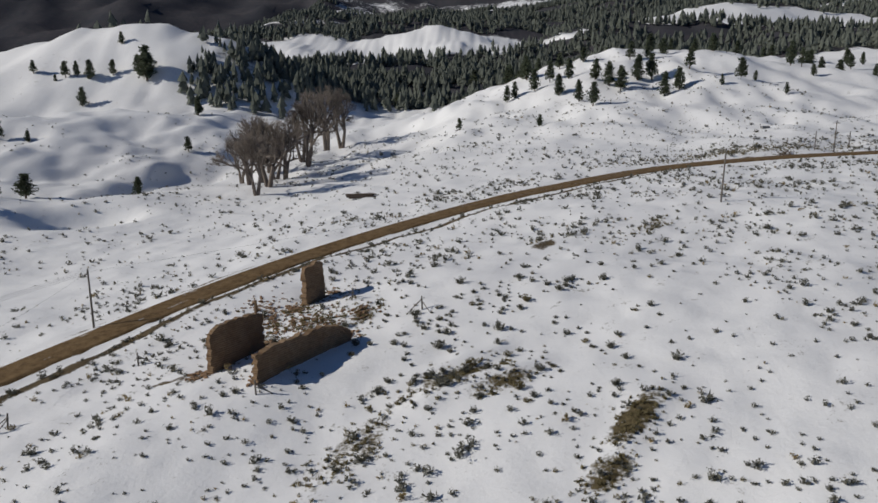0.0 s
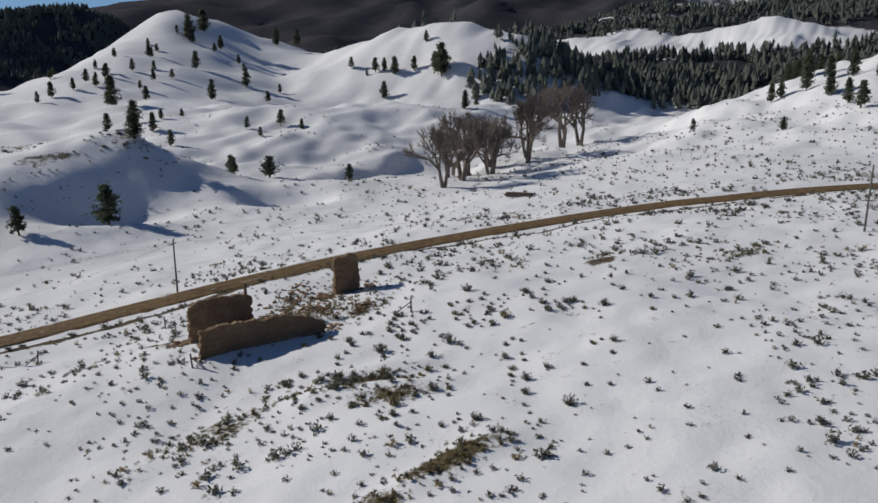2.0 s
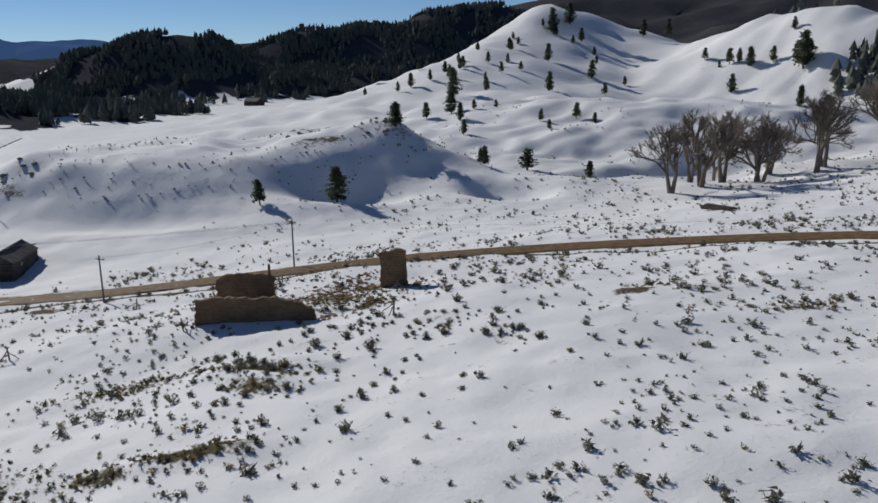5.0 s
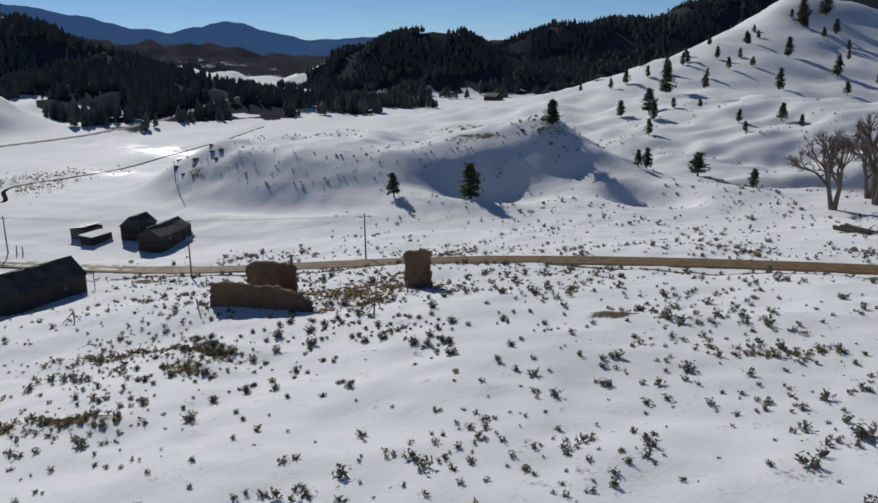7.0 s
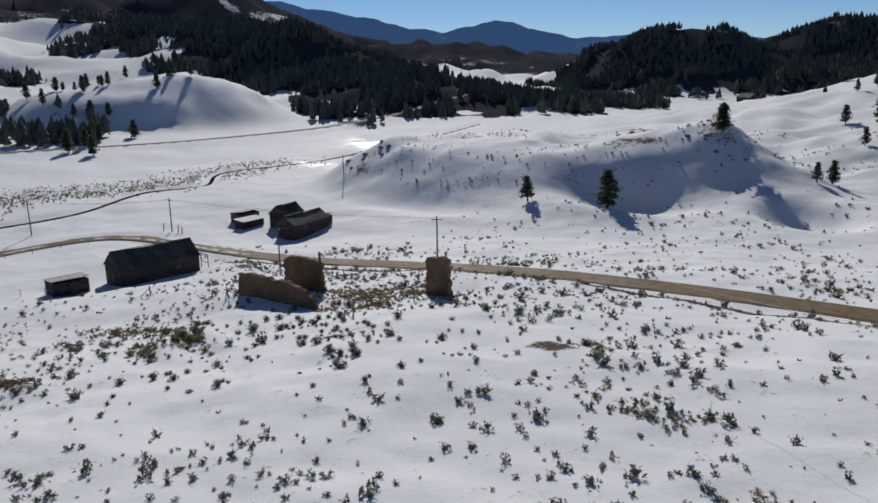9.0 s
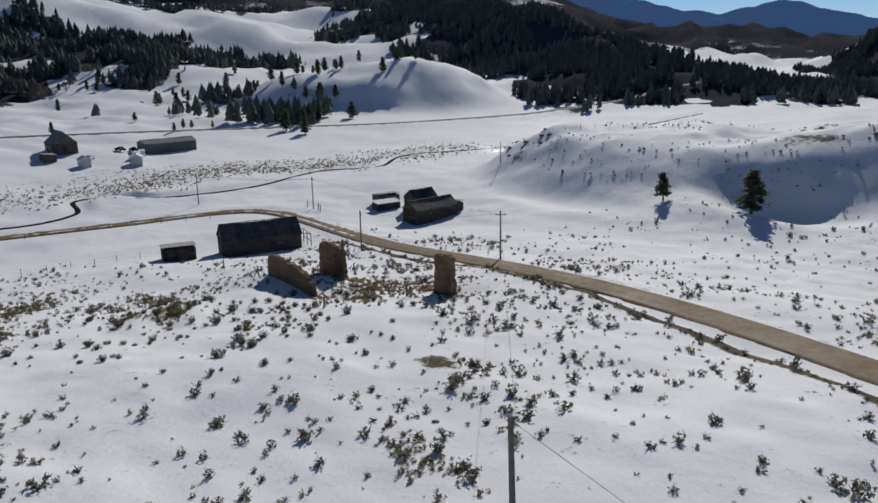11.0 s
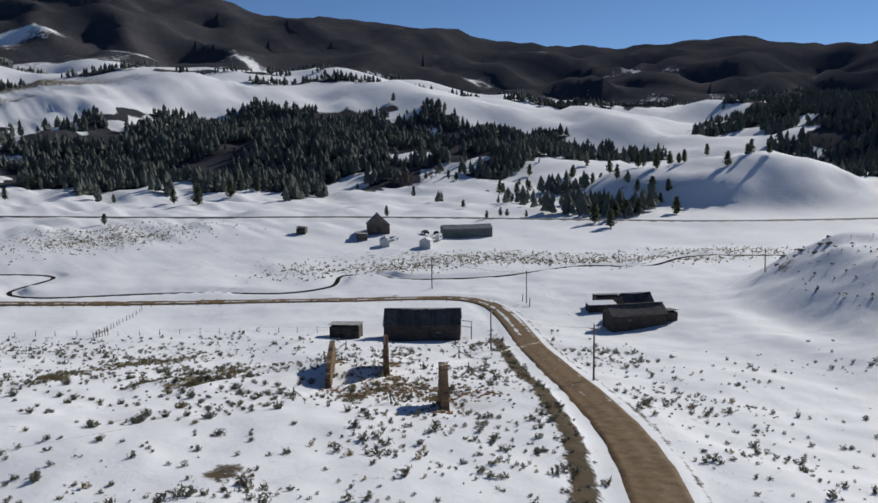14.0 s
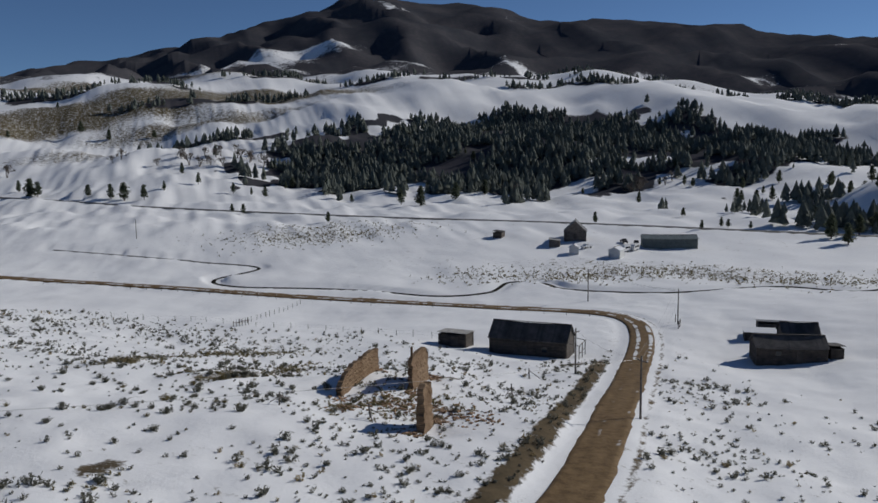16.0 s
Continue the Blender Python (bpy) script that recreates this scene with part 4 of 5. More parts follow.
# ---- fences ----
def fence(points, gap, seed, label, high=1.25):
    rng = np.random.default_rng(seed)
    line = catmull(points, 0.5) if len(points) > 2 else np.array(points, float)
    seg = np.r_[0, np.cumsum(np.hypot(*np.diff(line, axis=0).T))]
    ob = thing("wire_fence", pose(0, 0, 0), label, "fence")
    tops = []
    for s in np.arange(0, seg[-1], gap):
        x, y = np.interp(s, seg, line[:, 0]) + rng.normal(0, 0.1), np.interp(s, seg, line[:, 1])
        z, h = at(x, y), high * rng.uniform(0.85, 1.12)
        lx, ly = rng.normal(0, 0.07, 2)
        part("post", Bits().beam((x, y, z - 0.3), (x + lx, y + ly, z + h), rng.uniform(0.05, 0.09), 0.05, 5).mesh("post", TIMBER_GREY), ob)
        tops.append((x + lx, y + ly, z, h))
    for f in (0.45, 0.9):
        b = Bits()
        for p, q in zip(tops, tops[1:]):
            b.beam((p[0], p[1], p[2] + p[3] * f), (q[0], q[1], q[2] + q[3] * f), 0.008, sides=3)
        part("fence_wire", b.mesh("fence_wire", WIRE), ob)
    return ob


fence([(-50, 33), (-44.7, 28.5), (-30.5, 17), (-12.3, 6.3), (4, -4), (30, -20)], 4.2, 41, "old wire fence on grey wooden posts below the bench")
fence([(-5.8, 2), (-15, -13), (-25, -28)], 2.6, 42, "old wire fence running down to the road")
fence([(-88, 18), (-80, 9), (-68, 1), (-46, -17), (-25, -34), (8, -64), (50, -99)], 6.0, 43, "wire fence along the edge of the dirt road")
fence([(-15, 236), (0, 238.4), (14, 226), (28.8, 206.6), (60, 205), (100, 206)], 4.5, 44, "wire fence across the snowy hillside above the road")
fence([(-200, 130), (-185, 105), (-172, 88), (-160, 66)], 5.0, 45, "old wire fence along the crest of the knoll")


def brace_post(x, y, turn, tilt, label):
    ob = thing("braced_fence_post", pose(x, y, at(x, y), tilt, 0, turn), label, "fence post", "old braced fence posts")
    part("post", Bits().beam((0, 0, -0.3), (0, 0, 1.7), 0.11, 0.09).mesh("post", TIMBER_GREY), ob)
    part("brace", Bits().beam((0, 0, 1.3), (1.7, 0.1, 0.0), 0.07, 0.06).mesh("brace", TIMBER_GREY), ob)
    part("brace", Bits().beam((0, 0, 1.1), (-0.4, 1.5, 0.0), 0.06, 0.05).mesh("brace", TIMBER_GREY), ob)
    return ob


for bx, by, bt in ((-35.7, 86.8, 20), (-18.6, 73.2, 0), (-2.3, 93.5, 200), (-33.4, 55.5, 300), (-44.5, 74.0, 150), (-11.8, 100, 80)):
    brace_post(bx, by, bt, 6, "grey wooden fence post with diagonal braces leaning in the snow")
gate = thing("stock_gate", pose(-5.5, 3.5, at(-5.5, 3.5), 0, 0, 30), "small grey wooden stock gate at the fence corner", "gate")
for u in np.linspace(-2, 2, 6):
    part("board", Bits().box(u - 0.07, -0.04, -0.2, u + 0.07, 0.04, 1.5 + 0.2 * math.sin(u * 3)).mesh("board", TIMBER_GREY), gate)
part("rail", Bits().box(-2.2, 0.05, 0.9, 2.2, 0.12, 1.05).mesh("rail", TIMBER_GREY), gate)
for px, py in ((-103, 33.5), (-101.5, 35), (-105, 29)):
    tagged(new("stub_post", Bits().beam((px, py, at(px, py) - 0.3), (px, py + 0.1, at(px, py) + 1.9), 0.13, 0.11).mesh("stub_post", TIMBER_GREY)), "short stout wooden post beside the road bend", "post", "posts at the road bend")
lp = Bits()
rng_l = np.random.default_rng(5)
for k in range(14):
    a = rng_l.uniform(-0.3, 0.3)
    o = rng_l.uniform(-1.2, 1.2)
    lp.beam((-3 + rng_l.uniform(-0.6, 0.6), o - a * 3, 0.15 + 0.5 * rng_l.random()), (3 + rng_l.uniform(-0.6, 0.6), o + a * 3, 0.2 + 0.7 * rng_l.random()), 0.22, 0.15)
pile = new("log_pile", lp.mesh("log_pile", BARK))
pile.matrix_basis = pose(-18.2, 179.3, at(-18.2, 179.3), 0, 0, 10)
tagged(pile, "heap of dark fallen logs in the snow above the ravine", "log pile")

power_pole(94.5, 197.8, 4.6, (0, 0), 20, "short wooden pole beside the far end of the road", False)
power_pole(106, 203.5, 4.2, (0, 0), 20, "stout wooden stub pole beside the far end of the road", False)
junk = Bits()
for k in range(40):
    a = rng_l.uniform(0, 6.28)
    o = rng_l.normal(0, 0.9, 2)
    junk.beam((o[0], o[1], 0.1), (o[0] + 1.3 * math.cos(a), o[1] + 1.3 * math.sin(a), rng_l.uniform(0.2, 1.3)), 0.1, 0.04, 4)
brush_heap = new("brush_heap", junk.mesh("brush_heap", BARK))
brush_heap.matrix_basis = pose(85, 193.2, at(85, 193.2))
tagged(brush_heap, "dark heap of cut branches at the roadside", "brush heap")
trough = thing("stock_trough", pose(96, 233, at(96, 233), 0, 0, 20), "grey metal stock trough on the snowy hillside", "trough")
tb = Bits()
for x0, x1, y0, y1, z1 in ((-1.3, 1.3, -0.5, -0.42, 0.7), (-1.3, 1.3, 0.42, 0.5, 0.7), (-1.3, -1.22, -0.42, 0.42, 0.7), (1.22, 1.3, -0.42, 0.42, 0.7), (-1.22, 1.22, -0.42, 0.42, 0.45)):
    tb.box(x0, y0, 0.0, x1, y1, z1)
part("tank", tb.mesh("tank", ROOF_GREY), trough)

# ---- trees ----
def forest(name, seed, label, near=260, far=2600):
    """Close far woods: many small ragged crowns in one mesh."""
    rng = np.random.default_rng(seed)
    px, py = [], []
    for cx, cy, a, b, turn in FORESTS:
        m = int(a * b / (4 if 400 < cy < 650 else 6))
        u, v = rng.uniform(-1.3, 1.3, (2, m))
        c, s = np.cos(np.radians(turn)), np.sin(np.radians(turn))
        px.append(cx + u * a * c - v * b * s)
        py.append(cy + u * a * s + v * b * c)
    for corners in STANDS:
        lo, hi = np.min(corners, 0) - 15, np.max(corners, 0) + 15
        m = int(np.prod(hi - lo) / (21 if hi[0] > -700 else 50))
        px.append(rng.uniform(lo[0], hi[0], m))
        py.append(rng.uniform(lo[1], hi[1], m))
    px, py = np.concatenate(px), np.concatenate(py)
    gaps = smooth(-0.95, -0.6, fractal(px, py, 17, 12, 160, 50))
    keep = (rng.uniform(0, 1, len(px)) < woods(px, py) * gaps) & (np.hypot(px, py - 90) < far) & (np.hypot(px, py - 90) > near)
    d, _ = off_line(px, py, highway_line)
    keep &= d > 11
    px, py = px[keep], py[keep]
    pz = land(px, py)
    k = len(px)
    h = rng.uniform(6, 13, k) * np.where(rng.random(k) < 0.15, 0.6, 1)
    w = h * rng.uniform(0.19, 0.30, k)
    ang = rng.uniform(0, 6.28, k)
    tiers = 3
    V = np.zeros((k, tiers * 7, 3))  # three ragged tiers and their tops
    for t, (wide, low, top) in enumerate(((0.9, 0.10, 0.58), (1.0, 0.28, 0.82), (0.78, 0.52, 1.0))):
        for j in range(6):
            rr = w * wide * rng.uniform(0.55, 1.3, k)
            aa = ang + j * 1.047 + t * 0.5 + rng.uniform(-0.3, 0.3, k)
            V[:, t * 7 + j] = np.stack([px + rr * np.cos(aa), py + rr * np.sin(aa), pz + h * (low + rng.uniform(-0.09, 0.09, k))], 1)
        V[:, t * 7 + 6] = np.stack([px + rng.normal(0, 0.15, k), py + rng.normal(0, 0.15, k), pz + h * top], 1)
    F = np.array([(t * 7 + j, t * 7 + (j + 1) % 6, t * 7 + 6) for t in range(tiers) for j in range(6)])
    faces = (F[None] + (np.arange(k) * tiers * 7)[:, None, None]).reshape(-1, 3)
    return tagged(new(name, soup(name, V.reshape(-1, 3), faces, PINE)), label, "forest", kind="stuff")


forest("pine_forest", 4, "dense dark green pine forest on snowy slopes")


def shards(rng, centres, size, n, up=0.3):
    """n small leaf-like triangles scattered round each centre."""
    c = np.repeat(centres, n, 0)
    s = np.repeat(np.broadcast_to(size, (len(centres),)), n)[:, None]
    o = c + rng.normal(0, 0.42, c.shape) * s
    tri = rng.normal(0, 0.5, (len(c), 3, 3)) * s[:, None]
    tri[:, :, 2] *= 0.7
    tri[:, 0, 2] += up * s[:, 0]
    return (o[:, None] + tri).reshape(-1, 3), np.arange(len(c) * 3).reshape(-1, 3)


def pine_meshes(seed, bushy):
    """One pine, 1 m high: a tapered trunk with branches, and a crown of clumps with gaps."""
    rng = np.random.default_rng(seed)
    t = Bits().beam((0, 0, -0.04), (0.01, 0.005, 0.5), 0.026, 0.017, 7).beam((0.01, 0.005, 0.5), (0, 0, 0.97), 0.017, 0.004, 5)
    centres, sizes = [], []
    z = 0.13 if bushy else 0.2
    while z < 0.97:
        reach = (0.20 if bushy else 0.17) * min(1, (1.04 - z) * 1.7) * min(1, 0.55 + z * 1.6)
        for a in np.linspace(0, 6.28, rng.integers(4, 7))[:-1] + rng.uniform(0, 6.28):
            r = reach * rng.uniform(0.55, 1.2)
            tip = (r * math.cos(a), r * math.sin(a), z + rng.uniform(-0.02, 0.05))
            t.beam((0, 0, z - 0.02), tip, 0.006, 0.002, 3)
            for f in (0.55, 1.0):
                if rng.random() < 0.85:
                    centres.append((tip[0] * f, tip[1] * f, tip[2]))
                    sizes.append(rng.uniform(0.05, 0.085))
        centres.append((0, 0, z))
        sizes.append(0.055)
        z += rng.uniform(0.05, 0.08)
    v, f = shards(rng, np.array(centres), np.array(sizes), 13)
    return t.mesh("trunk", BARK), soup("crown", v, f, PINE_NEAR)


PINE_KINDS = [pine_meshes(50 + k, k % 2 == 0) for k in range(5)]
rng_p = np.random.default_rng(9)


def pine(x, y, high, label, group, wide=1.0):
    trunk, crown = PINE_KINDS[int(rng_p.integers(0, 5))]
    s = high * rng_p.uniform(0.95, 1.05)
    w = s * rng_p.uniform(1.0, 1.35) * wide
    ob = thing("pine_tree", pose(x, y, at(x, y) - 0.05, rng_p.normal(0, 1.5), rng_p.normal(0, 1.5), rng_p.uniform(0, 360)), label, "pine tree", group)
    for name, me in (("trunk", trunk), ("crown", crown)):
        part(name, me, ob, m=Matrix.Diagonal((w, w, s, 1)))
    return ob


HILL_PINES = [(-282.9, 309.2, 15.6), (-217.5, 259.8, 10.2), (-282.5, 332.2, 8.0), (-369.9, 465.9, 17.5), (-379.6, 492.6, 15.9), (-323.3, 417.6, 11.6), (-269.3, 368.6, 11.7), (-352.9, 478.5, 10.9), (-285.9, 420.5, 11.1), (-358, 552, 14.4), (-365, 591, 15.1), (-161.4, 263.0, 5.0), (-151.2, 258.3, 3.3), (-154.7, 276.3, 6.5), (-144.4, 276.1, 2.7), (-236.4, 467.7, 7.7), (-216.0, 463.7, 9.2), (-209.3, 463.5, 8.1), (-197.7, 440.9, 9.9), (-189.5, 466.3, 9.1), (-191.3, 487.9, 6.8), (-173.6, 464.3, 10.7), (-167.0, 465.0, 10.0), (-197.3, 249.7, 7.2), (-219.2, 247.2, 7.0), (-320.6, 333.8, 8.6), (-250.4, 395.1, 6.9), (-269.9, 433.9, 6.0), (-172.1, 232.6, 6.1), (-209.8, 279.8, 3.9), (-208.0, 265.6, 4.5), (-298.3, 344.0, 5.1)]
KNOLL_PINES = [(-129, 174, 7), (-104, 140, 9.5), (-109, 121, 6.5), (-110, 192, 5), (-117, 199, 6), (-81, 208, 5), (-93, 291, 6), (-110, 362, 9), (-115, 215, 7.0), (-122, 405, 7.6), (-221, 461, 4.4), (-201, 462, 10.8), (-168, 461, 19.3)]
EAST_PINES = [(-27, 522, 9.4), (-5, 572, 8.2), (7, 271, 4.3), (25, 579, 14.5), (27, 316, 6.8), (30, 317, 6.4), (38, 317, 9.1), (45, 300, 7.6), (50, 285, 7.3), (53, 274, 8.0), (64, 301, 8.8), (67, 295, 9.8), (81, 287, 8.5), (89, 296, 7.8), (103, 291, 3.3), (115, 305, 8.2), (118, 299, 4.1), (121, 278, 4.3), (149, 319, 5.0), (169, 338, 6.8), (183, 357, 6.3), (33, 261, 2.3), (38, 348, 10.0), (45, 325, 8.9), (52, 321, 8.1), (76, 307, 9.1), (82, 309, 10.3), (97, 311, 8.1), (60, 308, 7.9), (42, 623, 11.2)]
VALLEY_PINES = [(-31.9, -276.1, 5.9), (-68.4, -211.9, 5.2), (-190.0, -153.5, 5.2), (-219.8, -110.5, 4.4), (-351.5, -108.9, 10.3), (-134.1, -261.3, 11.8), (-168.5, -293.3, 11.0), (-129.1, -284.5, 10.6), (-239.3, -121.3, 4.3), (-238.8, -115.6, 4.0), (-245.7, -108.6, 4.0), (-323.5, -72.5, 9.4), (-240.3, -152.0, 4.6), (-207.3, -267.8, 7.2), (-35.9, -391.5, 7.4), (-56.3, -376.7, 8.1), (-92.6, -438.0, 7.2), (-99.5, -372.0, 6.1), (-106.8, -324.5, 5.2), (-148.7, -416.8, 8.0), (-202.7, -325.4, 9.9), (-230.1, -347.5, 6.3), (-166.4, -344.4, 6.0), (-276.5, -351.7, 6.6), (-251.8, -275.2, 4.6), (-265.2, -229.7, 6.5), (-347.2, -116.1, 7.6), (-355.8, -100.3, 6.8), (-319.4, -206.2, 9.3), (-259.2, -75.1, 9.7), (-254.4, -61.5, 8.1), (-274.3, -74.6, 9.1), (-291.7, -81.3, 8.9), (-301.2, -80.4, 8.5)]
MEADOW_PINES = [(100.1, -430.1, 13.3), (94.6, -427.3, 11.1), (59.5, -394.3, 8.3), (36.0, -376.5, 12.1), (44.5, -383.5, 10.2), (23.3, -370.2, 9.9), (10.5, -392.1, 6.2), (-13.1, -413.6, 8.6), (-26.3, -283.1, 4.0), (-46.6, -373.9, 4.9), (113.0, -469.7, 8.5), (97.2, -792.7, 14.0), (66.8, -773.6, 12.4), (19.0, -759.0, 10.1), (-3.4, -474.8, 8.5), (-33.1, -531.6, 11.3), (168.4, -778.3, 8.4), (129.5, -885.3, 7.7)]

for px, py, ph in HILL_PINES:
    pine(px, py, max(4.0, ph), "dark green pine on the open snowy hillside", "pines on the white hill")
for px, py, ph in KNOLL_PINES:
    pine(px, py, ph, "lone dark pine casting a shadow on the snowy knoll", "pines on the knoll and ravine", 1.45 if ph in (7, 9.5) else 1.0)
for px, py, ph in EAST_PINES:
    pine(px, py, max(4.0, ph), "dark green pine among others on the eastern hilltop", "pines on the eastern hill")
for px, py, ph in VALLEY_PINES:
    pine(px, py, max(3.5, ph), "small pine scattered beside the highway", "pines along the highway")
for px, py, ph in MEADOW_PINES:
    pine(px, py, max(5.0, ph), "dark pine in the snowy fields below the mountain", "pines in the far fields")
for _ in range(34):
    a, d = radians(rng_p.uniform(122, 172)), rng_p.uniform(480, 700)
    px, py = 30 - math.sin(a) * d, 95 + math.cos(a) * d
    pine(px, py, rng_p.uniform(4, 8), "pine standing loosely before the edge of the forest", "pines before the forest")
for _ in range(40):
    u, s = rng_p.normal(0, 60), rng_p.normal(5, 24)
    px, py = -385 - 0.64 * u - 0.77 * s, -145 + 0.77 * u - 0.64 * s
    pine(px, py, rng_p.uniform(5, 10), "dark pine on the bluff above the highway", "pines on the bluff")
for _ in range(26):
    px, py = rng_p.uniform(-400, -300), rng_p.uniform(300, 470)
    pine(px, py, rng_p.uniform(5, 8), "dark green pine on the open snowy hillside", "pines on the white hill")
for _ in range(36):
    px, py = rng_p.uniform(20, 240), rng_p.uniform(330, 420)
    pine(px, py, rng_p.uniform(6, 9), "dark green pine among others on the eastern hilltop", "pines on the eastern hill")


def bare_tree_meshes(seed):
    """A leafless cottonwood 1 m high: forked trunk and limbs, and a haze of fine twigs."""
    rng = np.random.default_rng(seed)
    wood, tips = Bits(), []

    def grow(p, d, long, r, depth):
        q = p + d * long
        wood.beam(p, q, r, r * 0.66, 6 if depth < 2 else 4)
        if depth >= 3:
            tips.append((p, q, d))
        if depth == 5:
            return
        for _ in range(3 if depth in (0, 1, 3) else 2):
            n = (d + Vector(rng.normal(0, 0.42, 3)) + Vector((0, 0, 0.16))).normalized()
            grow(q if rng.random() < 0.7 else p + d * long * 0.7, n, long * rng.uniform(0.62, 0.85), r * 0.6, depth + 1)

    for k in range(2):
        grow(Vector((0.02 * k, 0, -0.02)), Vector((rng.normal(0, 0.14) + 0.2 * k - 0.1, rng.normal(0, 0.16), 1)).normalized(), 0.24, 0.026, 0)
    top = max(max(q.z for _, q, _ in tips), 0.5)
    v, f = [], []
    for p, q, d in tips:
        for _ in range(9):
            a = p + (q - p) * rng.uniform(0.2, 1)
            b = a + (d + Vector(rng.normal(0, 0.6, 3)) + Vector((0, 0, 0.2))).normalized() * rng.uniform(0.03, 0.075)
            s = (b - a).orthogonal().normalized() * 0.0016
            u = (b - a).cross(s).normalized() * 0.0016
            i = len(v)
            v += [a + s, a - s * 0.5 + u, a - s * 0.5 - u, b]
            f += [(i, i + 1, i + 3), (i + 1, i + 2, i + 3), (i + 2, i, i + 3)]
    for i, q in enumerate(wood.v):
        wood.v[i] = tuple(c / top for c in q)
    return wood.mesh("trunk", BARK_GREY), soup("twig_crown", np.array([tuple(q) for q in v]) / top, f, TWIGS)


BARE_KINDS = [bare_tree_meshes(70 + k) for k in range(3)]
rng_c = np.random.default_rng(77)
for k in range(36):
    u, s = rng_c.normal(0, 1, 2)
    px, py = (-22 + 42 * u, -528 + 24 * s) if k < 26 else (-300 + 60 * u, -288 + 8 * s - 15 * u)
    ph = rng_c.uniform(6, 11)
    ob = thing("bare_cottonwood", pose(px, py, at(px, py) - 0.1, 0, 0, 50 * k), "leafless grey tree at the edge of the pine woods", "tree", "bare trees by the pine woods")
    part("trunk", BARE_KINDS[k % 3][0], ob, m=Matrix.Diagonal((ph, ph, ph, 1)))
    part("twig_crown", BARE_KINDS[k % 3][1], ob, m=Matrix.Diagonal((ph, ph, ph, 1)))
for k, (px, py, ph) in enumerate(((-48.0, 202, 15), (-53, 216, 14), (-46.5, 212, 17), (-52, 229, 17), (-47, 236, 16), (-52, 246, 15), (-43.6, 259.6, 20), (-47, 270, 19), (-42.3, 295.7, 22), (-38, 303, 20), (-56, 256, 16), (-60, 236, 13))):
    trunk, twigs = BARE_KINDS[k % 3]
    ob = thing("bare_cottonwood", pose(px, py, at(px, py) - 0.1, 0, 0, 77 * k), "leafless grey-brown cottonwood in the snowy ravine", "tree", "cottonwoods in the ravine")
    ph *= 1.12
    part("trunk", trunk, ob, m=Matrix.Diagonal((ph, ph, ph, 1)))
    part("twig_crown", twigs, ob, "haze of fine bare twigs", m=Matrix.Diagonal((ph, ph, ph, 1)))


# ---- sagebrush and grass ----
def brush_density(x, y):
    z = height(x, y)
    d, _ = off_line(x, y, road_line)
    n = smooth(-0.55, 0.65, fractal(x, y, 23, 14, 45, 6))
    bench = smooth(-2.2, 0.8, z) * (0.25 + 0.75 * n)
    w = bench * smooth(5, 8, d)
    w = np.maximum(w, 1.5 * np.exp(-((d - 13) / 9) ** 2) * smooth(45, 70, y) * smooth(-95, -60, x) * (0.15 + 0.85 * n))
    for cx, cy, a, b, turn, s in GRASS_PATCHES:
        w = np.maximum(w, 1.6 * knoll(x, y, cx, cy, a * 1.5, b * 1.5, turn, s, 4.0))
    w = np.maximum(w, 0.85 * knoll(x, y, 27, 128, 20, 9, 40, 1, 4.0) * (0.3 + 0.7 * n))
    for cx, cy, a, b, turn, s in EARTH_PATCHES[:2]:
        w = w * (1 - knoll(x, y, cx, cy, a, b, turn, 1.0, 6.0))
    w = w * (1 - 0.8 * knoll(x, y, 27, 88, 12, 9, 0, 1, 4.0)) * (1 - 0.6 * knoll(x, y, 2, 100, 10, 7, 30, 1, 4.0))
    tx = tangent[_, 0] * (y - road_line[_, 1]) - tangent[_, 1] * (x - road_line[_, 0])
    w = np.maximum(w, 1.5 * (tx > 0) * smooth(185, 165, y) * smooth(48, 62, y) * np.exp(-((d - 6.5) / 2.0) ** 4))
    w = w * np.where((tx < 0) & (d > 22), 0.3, 1)
    w = w * smooth(330, 170, np.hypot(x - 10, y - 95)) * np.where(x < -95, 0.3, 1)
    return w * smooth(4.2, 5.5, d)


rng_b = np.random.default_rng(31)
NB = 70000
bx, by = rng_b.uniform(-110, 130, NB), rng_b.uniform(-30, 300, NB)
keep = rng_b.random(NB) < 0.5 * brush_density(bx, by)
bx, by = bx[keep], by[keep]
bz = land(bx, by)
bs = np.clip(rng_b.lognormal(-0.85, 0.48, len(bx)), 0.13, 1.2)


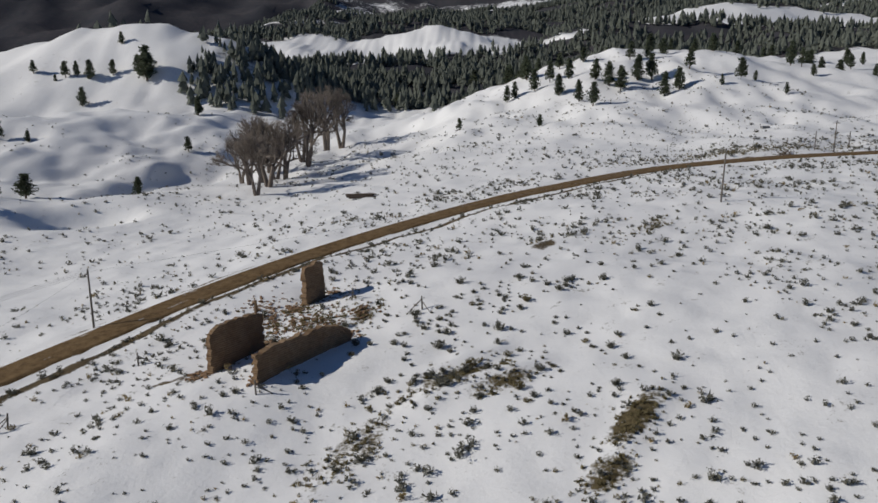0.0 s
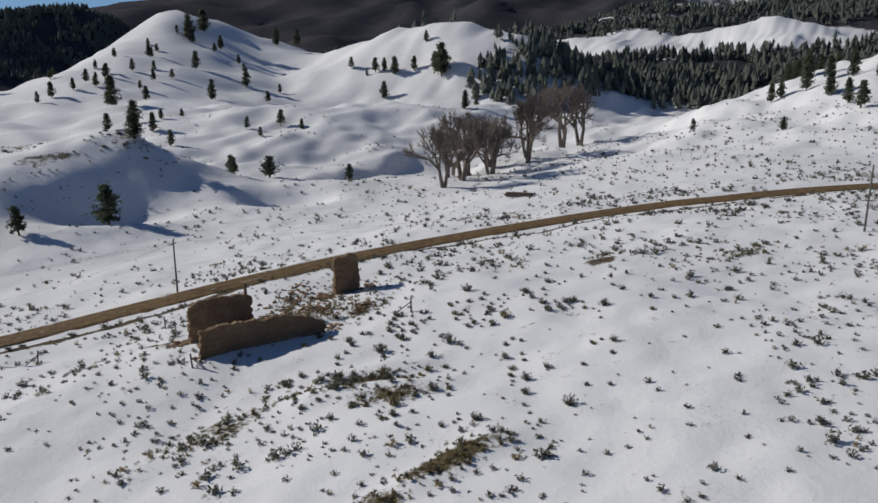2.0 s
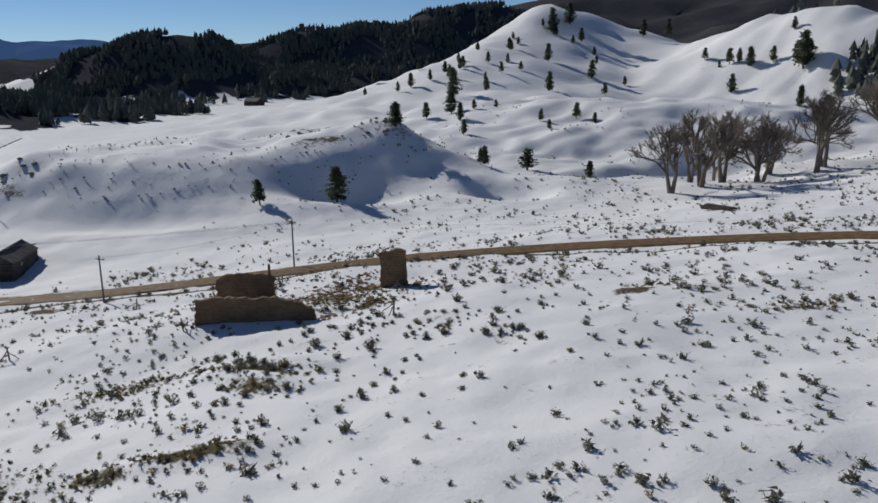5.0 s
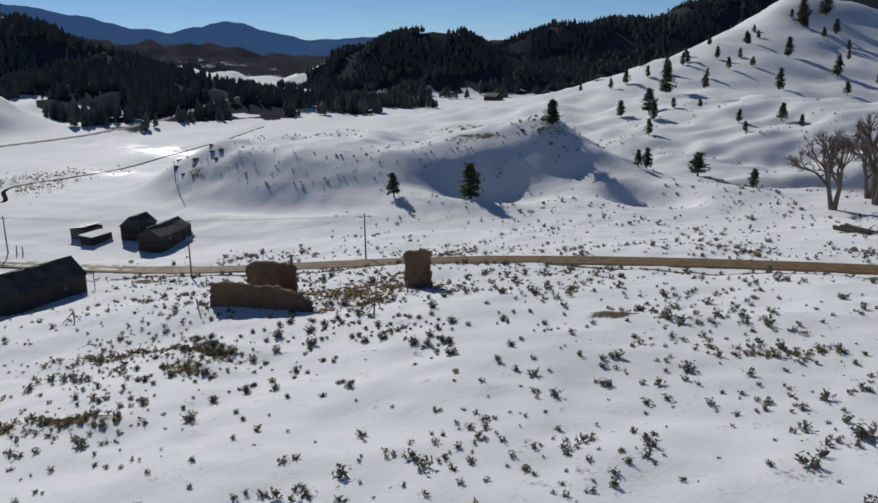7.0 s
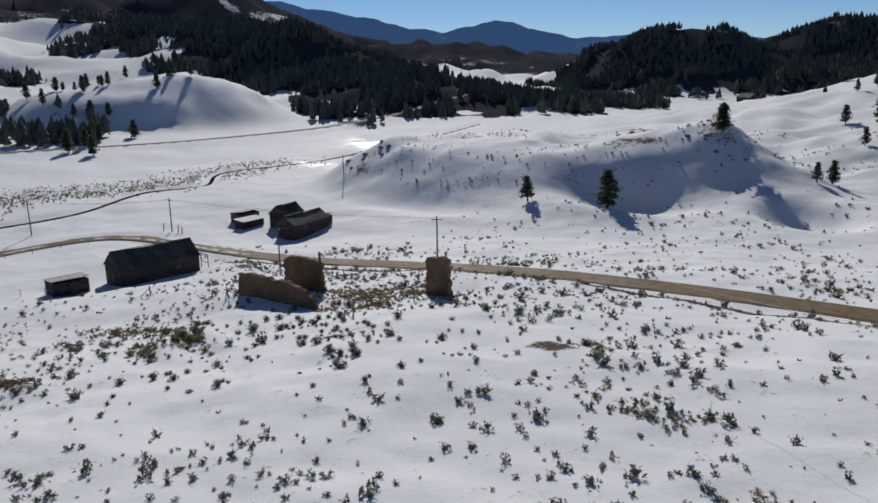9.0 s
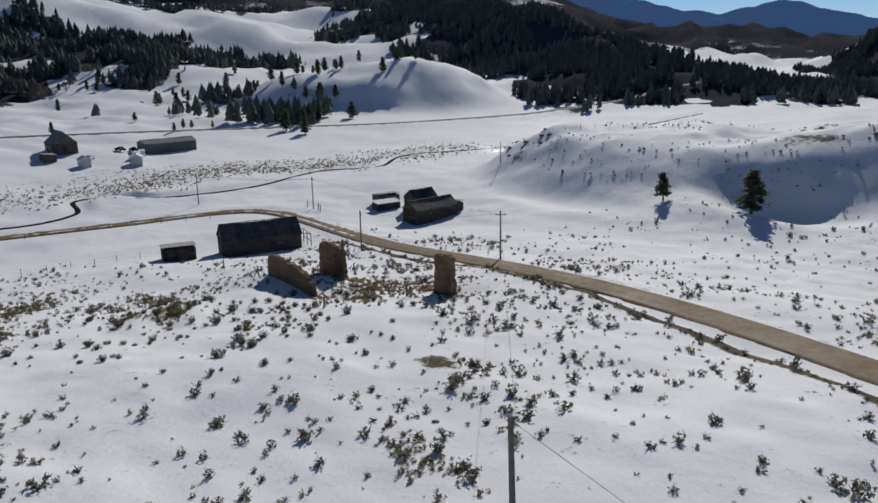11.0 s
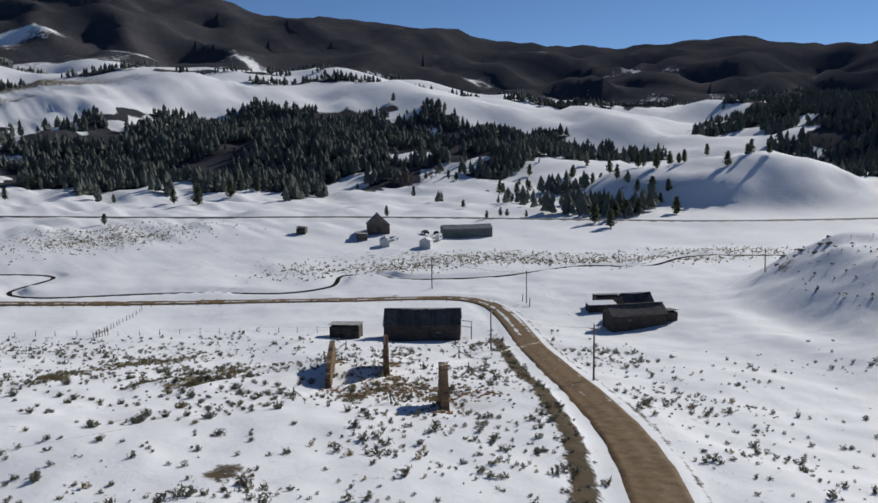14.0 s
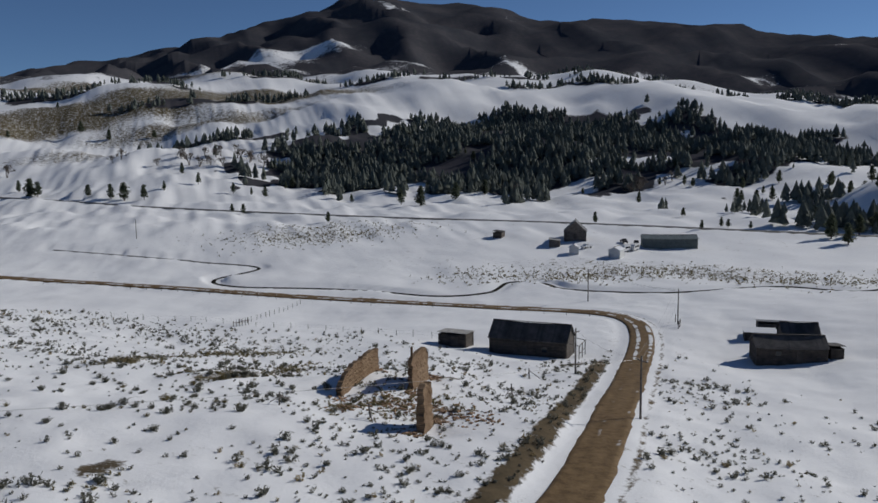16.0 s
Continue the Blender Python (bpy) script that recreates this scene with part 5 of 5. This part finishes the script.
def bush_shards(rng, n):
    """A low spreading bush, about 1 m across and 0.55 high: fine stems that lean outward, each set with small leaves."""
    stems = max(8, n // 4)
    a, r = rng.uniform(0, 6.28, stems), rng.random(stems) ** 0.6 * 0.52
    foot_ = np.stack([r * 0.25 * np.cos(a), r * 0.25 * np.sin(a), np.zeros(stems)], 1)
    tip = np.stack([r * np.cos(a), r * np.sin(a), (0.56 - 0.75 * r * r) * rng.uniform(0.6, 1.15, stems)], 1)
    k = rng.integers(0, stems, n)
    f = rng.uniform(0.12, 1.0, n)[:, None]
    c = foot_[k] * (1 - f) + tip[k] * f + rng.normal(0, 0.05, (n, 3))
    size = (0.72 / math.sqrt(n) + 0.03) * rng.uniform(0.6, 1.3, n)[:, None, None]
    leaf = c[:, None] + rng.normal(0, 0.75, (n, 3, 3)) * size
    leaf[:, 0] += (tip[k] - foot_[k]) * 0.16
    s = np.stack([foot_, foot_ + rng.normal(0, 0.012, foot_.shape), tip], 1)
    V = np.concatenate([leaf.reshape(-1, 3), s.reshape(-1, 3)])
    V[:, 2] = np.maximum(V[:, 2], 0)
    return V, np.arange(len(V)).reshape(-1, 3)


BUSH_KINDS = [soup("sagebrush", *bush_shards(np.random.default_rng(80 + k), 240), SAGE if k < 5 else SAGE_DRY) for k in range(6)]
near = np.argsort(np.hypot(bx - 8, by - 88))[:300]
for k in near:
    ob = new("sagebrush", BUSH_KINDS[int(rng_b.integers(0, 6))])
    s = float(bs[k]) * 1.25
    ob.matrix_basis = pose(bx[k], by[k], bz[k] - 0.03, 0, 0, rng_b.uniform(0, 360)) @ Matrix.Diagonal((s, s * rng_b.uniform(0.75, 1.2), s * rng_b.uniform(0.8, 1.2), 1))
    tagged(ob, "low grey-green sagebrush bush growing out of the snow", "bush", "sagebrush on the bench")


def brush_field(name, xs, ys, zs, sizes, n, material, label, seed, flat=1.0):
    rng = np.random.default_rng(seed)
    vs, fs, base = [], [], 0
    kinds = [bush_shards(rng, n) for _ in range(10)]
    for x, y, z, s in zip(xs, ys, zs, sizes):
        v, f = kinds[int(rng.integers(0, 10))]
        t = rng.uniform(0, 6.28)
        c, q = math.cos(t) * s * 1.25, math.sin(t) * s * 1.25
        vs.append(np.stack([x + v[:, 0] * c - v[:, 1] * q, y + v[:, 0] * q + v[:, 1] * c, z - 0.03 + v[:, 2] * s * 1.25 * flat], 1))
        fs.append(f + base)
        base += len(v)
    return tagged(new(name, soup(name, np.vstack(vs), np.vstack(fs), material)), label, "brush", kind="stuff")


rest = np.setdiff1d(np.arange(len(bx)), near)
dry = rng_b.random(len(rest)) < 0.13
brush_field("sagebrush_cover", bx[rest[~dry]], by[rest[~dry]], bz[rest[~dry]], bs[rest[~dry]], 66, SAGE, "scattered grey-green sagebrush over the snowy bench", 32)
brush_field("dry_grass_tufts", bx[rest[dry]], by[rest[dry]], bz[rest[dry]], bs[rest[dry]] * 0.8, 40, DRYGRASS, "tufts of dry yellow-brown grass in the snow", 33)
# dense low growth on the bare patches
gx_, gy_ = [], []
for cx, cy, a, b, turn, s in GRASS_PATCHES[:10] + EARTH_PATCHES[3:6]:
    m = int(a * b * 7)
    u, v = rng_b.normal(0, 0.6, (2, m))
    c, q = math.cos(radians(turn)), math.sin(radians(turn))
    gx_.append(cx + u * a * c - v * b * q)
    gy_.append(cy + u * a * q + v * b * c)
gx_, gy_ = np.concatenate(gx_), np.concatenate(gy_)
brush_field("patch_growth", gx_, gy_, land(gx_, gy_), rng_b.uniform(0.2, 0.6, len(gx_)), 40, SAGE_DRY, "thick olive-brown growth on patches clear of snow", 34)
# stubble and willows on the valley meadow
marsh = catmull([(-84, -58), (-112, -42), (-146, -38), (-172, -8), (-205, 10), (-245, 22)], 0.5)
pick = marsh[rng_b.integers(0, len(marsh), 2200)]
mx = np.concatenate([rng_b.normal(-58, 22, 1100), pick[:, 0] + rng_b.normal(0, 9, 2200)])
my = np.concatenate([rng_b.normal(-172, 13, 1100), pick[:, 1] + rng_b.normal(0, 9, 2200)])
ok = off_line(mx, my, creek_line)[0] > 3
brush_field("meadow_stubble", mx[ok], my[ok], land(mx[ok], my[ok]), rng_b.uniform(0.3, 0.9, ok.sum()), 14, SAGE_DRY, "brown stubble and low willows on the snowy meadow", 35)
# brush on the hill slopes beyond the road
hx, hy = np.r_[rng_b.uniform(-230, 130, 6500), rng_b.uniform(-225, -85, 2500)], np.r_[rng_b.uniform(90, 420, 6500), rng_b.uniform(55, 225, 2500)]
hd = off_line(hx, hy, road_line)[0]
ok = (rng_b.random(9000) < 0.45 * smooth(-0.5, 0.9, fractal(hx, hy, 29, 14, 70, 8)) * smooth(1.5, 4, height(hx, hy))) & (hd > 20) & ((hx < -85) | (hy > 170))
brush_field("hillside_brush", hx[ok], hy[ok], land(hx[ok], hy[ok]), rng_b.uniform(0.35, 0.95, ok.sum()), 20, SAGE, "sparse low brush dotted over the snowy hillsides", 36)


# ---- rocks on the knoll ----
def rock_mesh(seed):
    rng = np.random.default_rng(seed)
    bm = bmesh.new()
    bmesh.ops.create_icosphere(bm, subdivisions=2, radius=1.0)
    for q in bm.verts:
        q.co *= 1 + 0.35 * noise.noise(q.co * 1.3 + Vector((seed, 0, 0))) + rng.normal(0, 0.04)
        q.co.z *= 0.62
    me = bpy.data.meshes.new("boulder")
    bm.to_mesh(me)
    bm.free()
    me.materials.append(ROCK)
    return me


ROCKS = [rock_mesh(90 + k) for k in range(4)]
rng_r = np.random.default_rng(14)
for k in range(60):
    cx, cy, sp = ((-168, 73, 7), (-131, 172, 5), (-160, 158, 6))[k % 3]
    rx, ry, rs = rng_r.normal(cx, sp), rng_r.normal(cy, sp * 0.7), rng_r.uniform(0.25, 1.0)
    ob = new("boulder", ROCKS[k % 4])
    ob.matrix_basis = pose(rx, ry, at(rx, ry) + 0.1 * rs, 0, 0, rng_r.uniform(0, 360)) @ Matrix.Diagonal((rs, rs * 0.8, rs * 0.8, 1))
    tagged(ob, "dark weathered boulder half buried in the snowy knoll", "boulder", "boulders on the knoll")
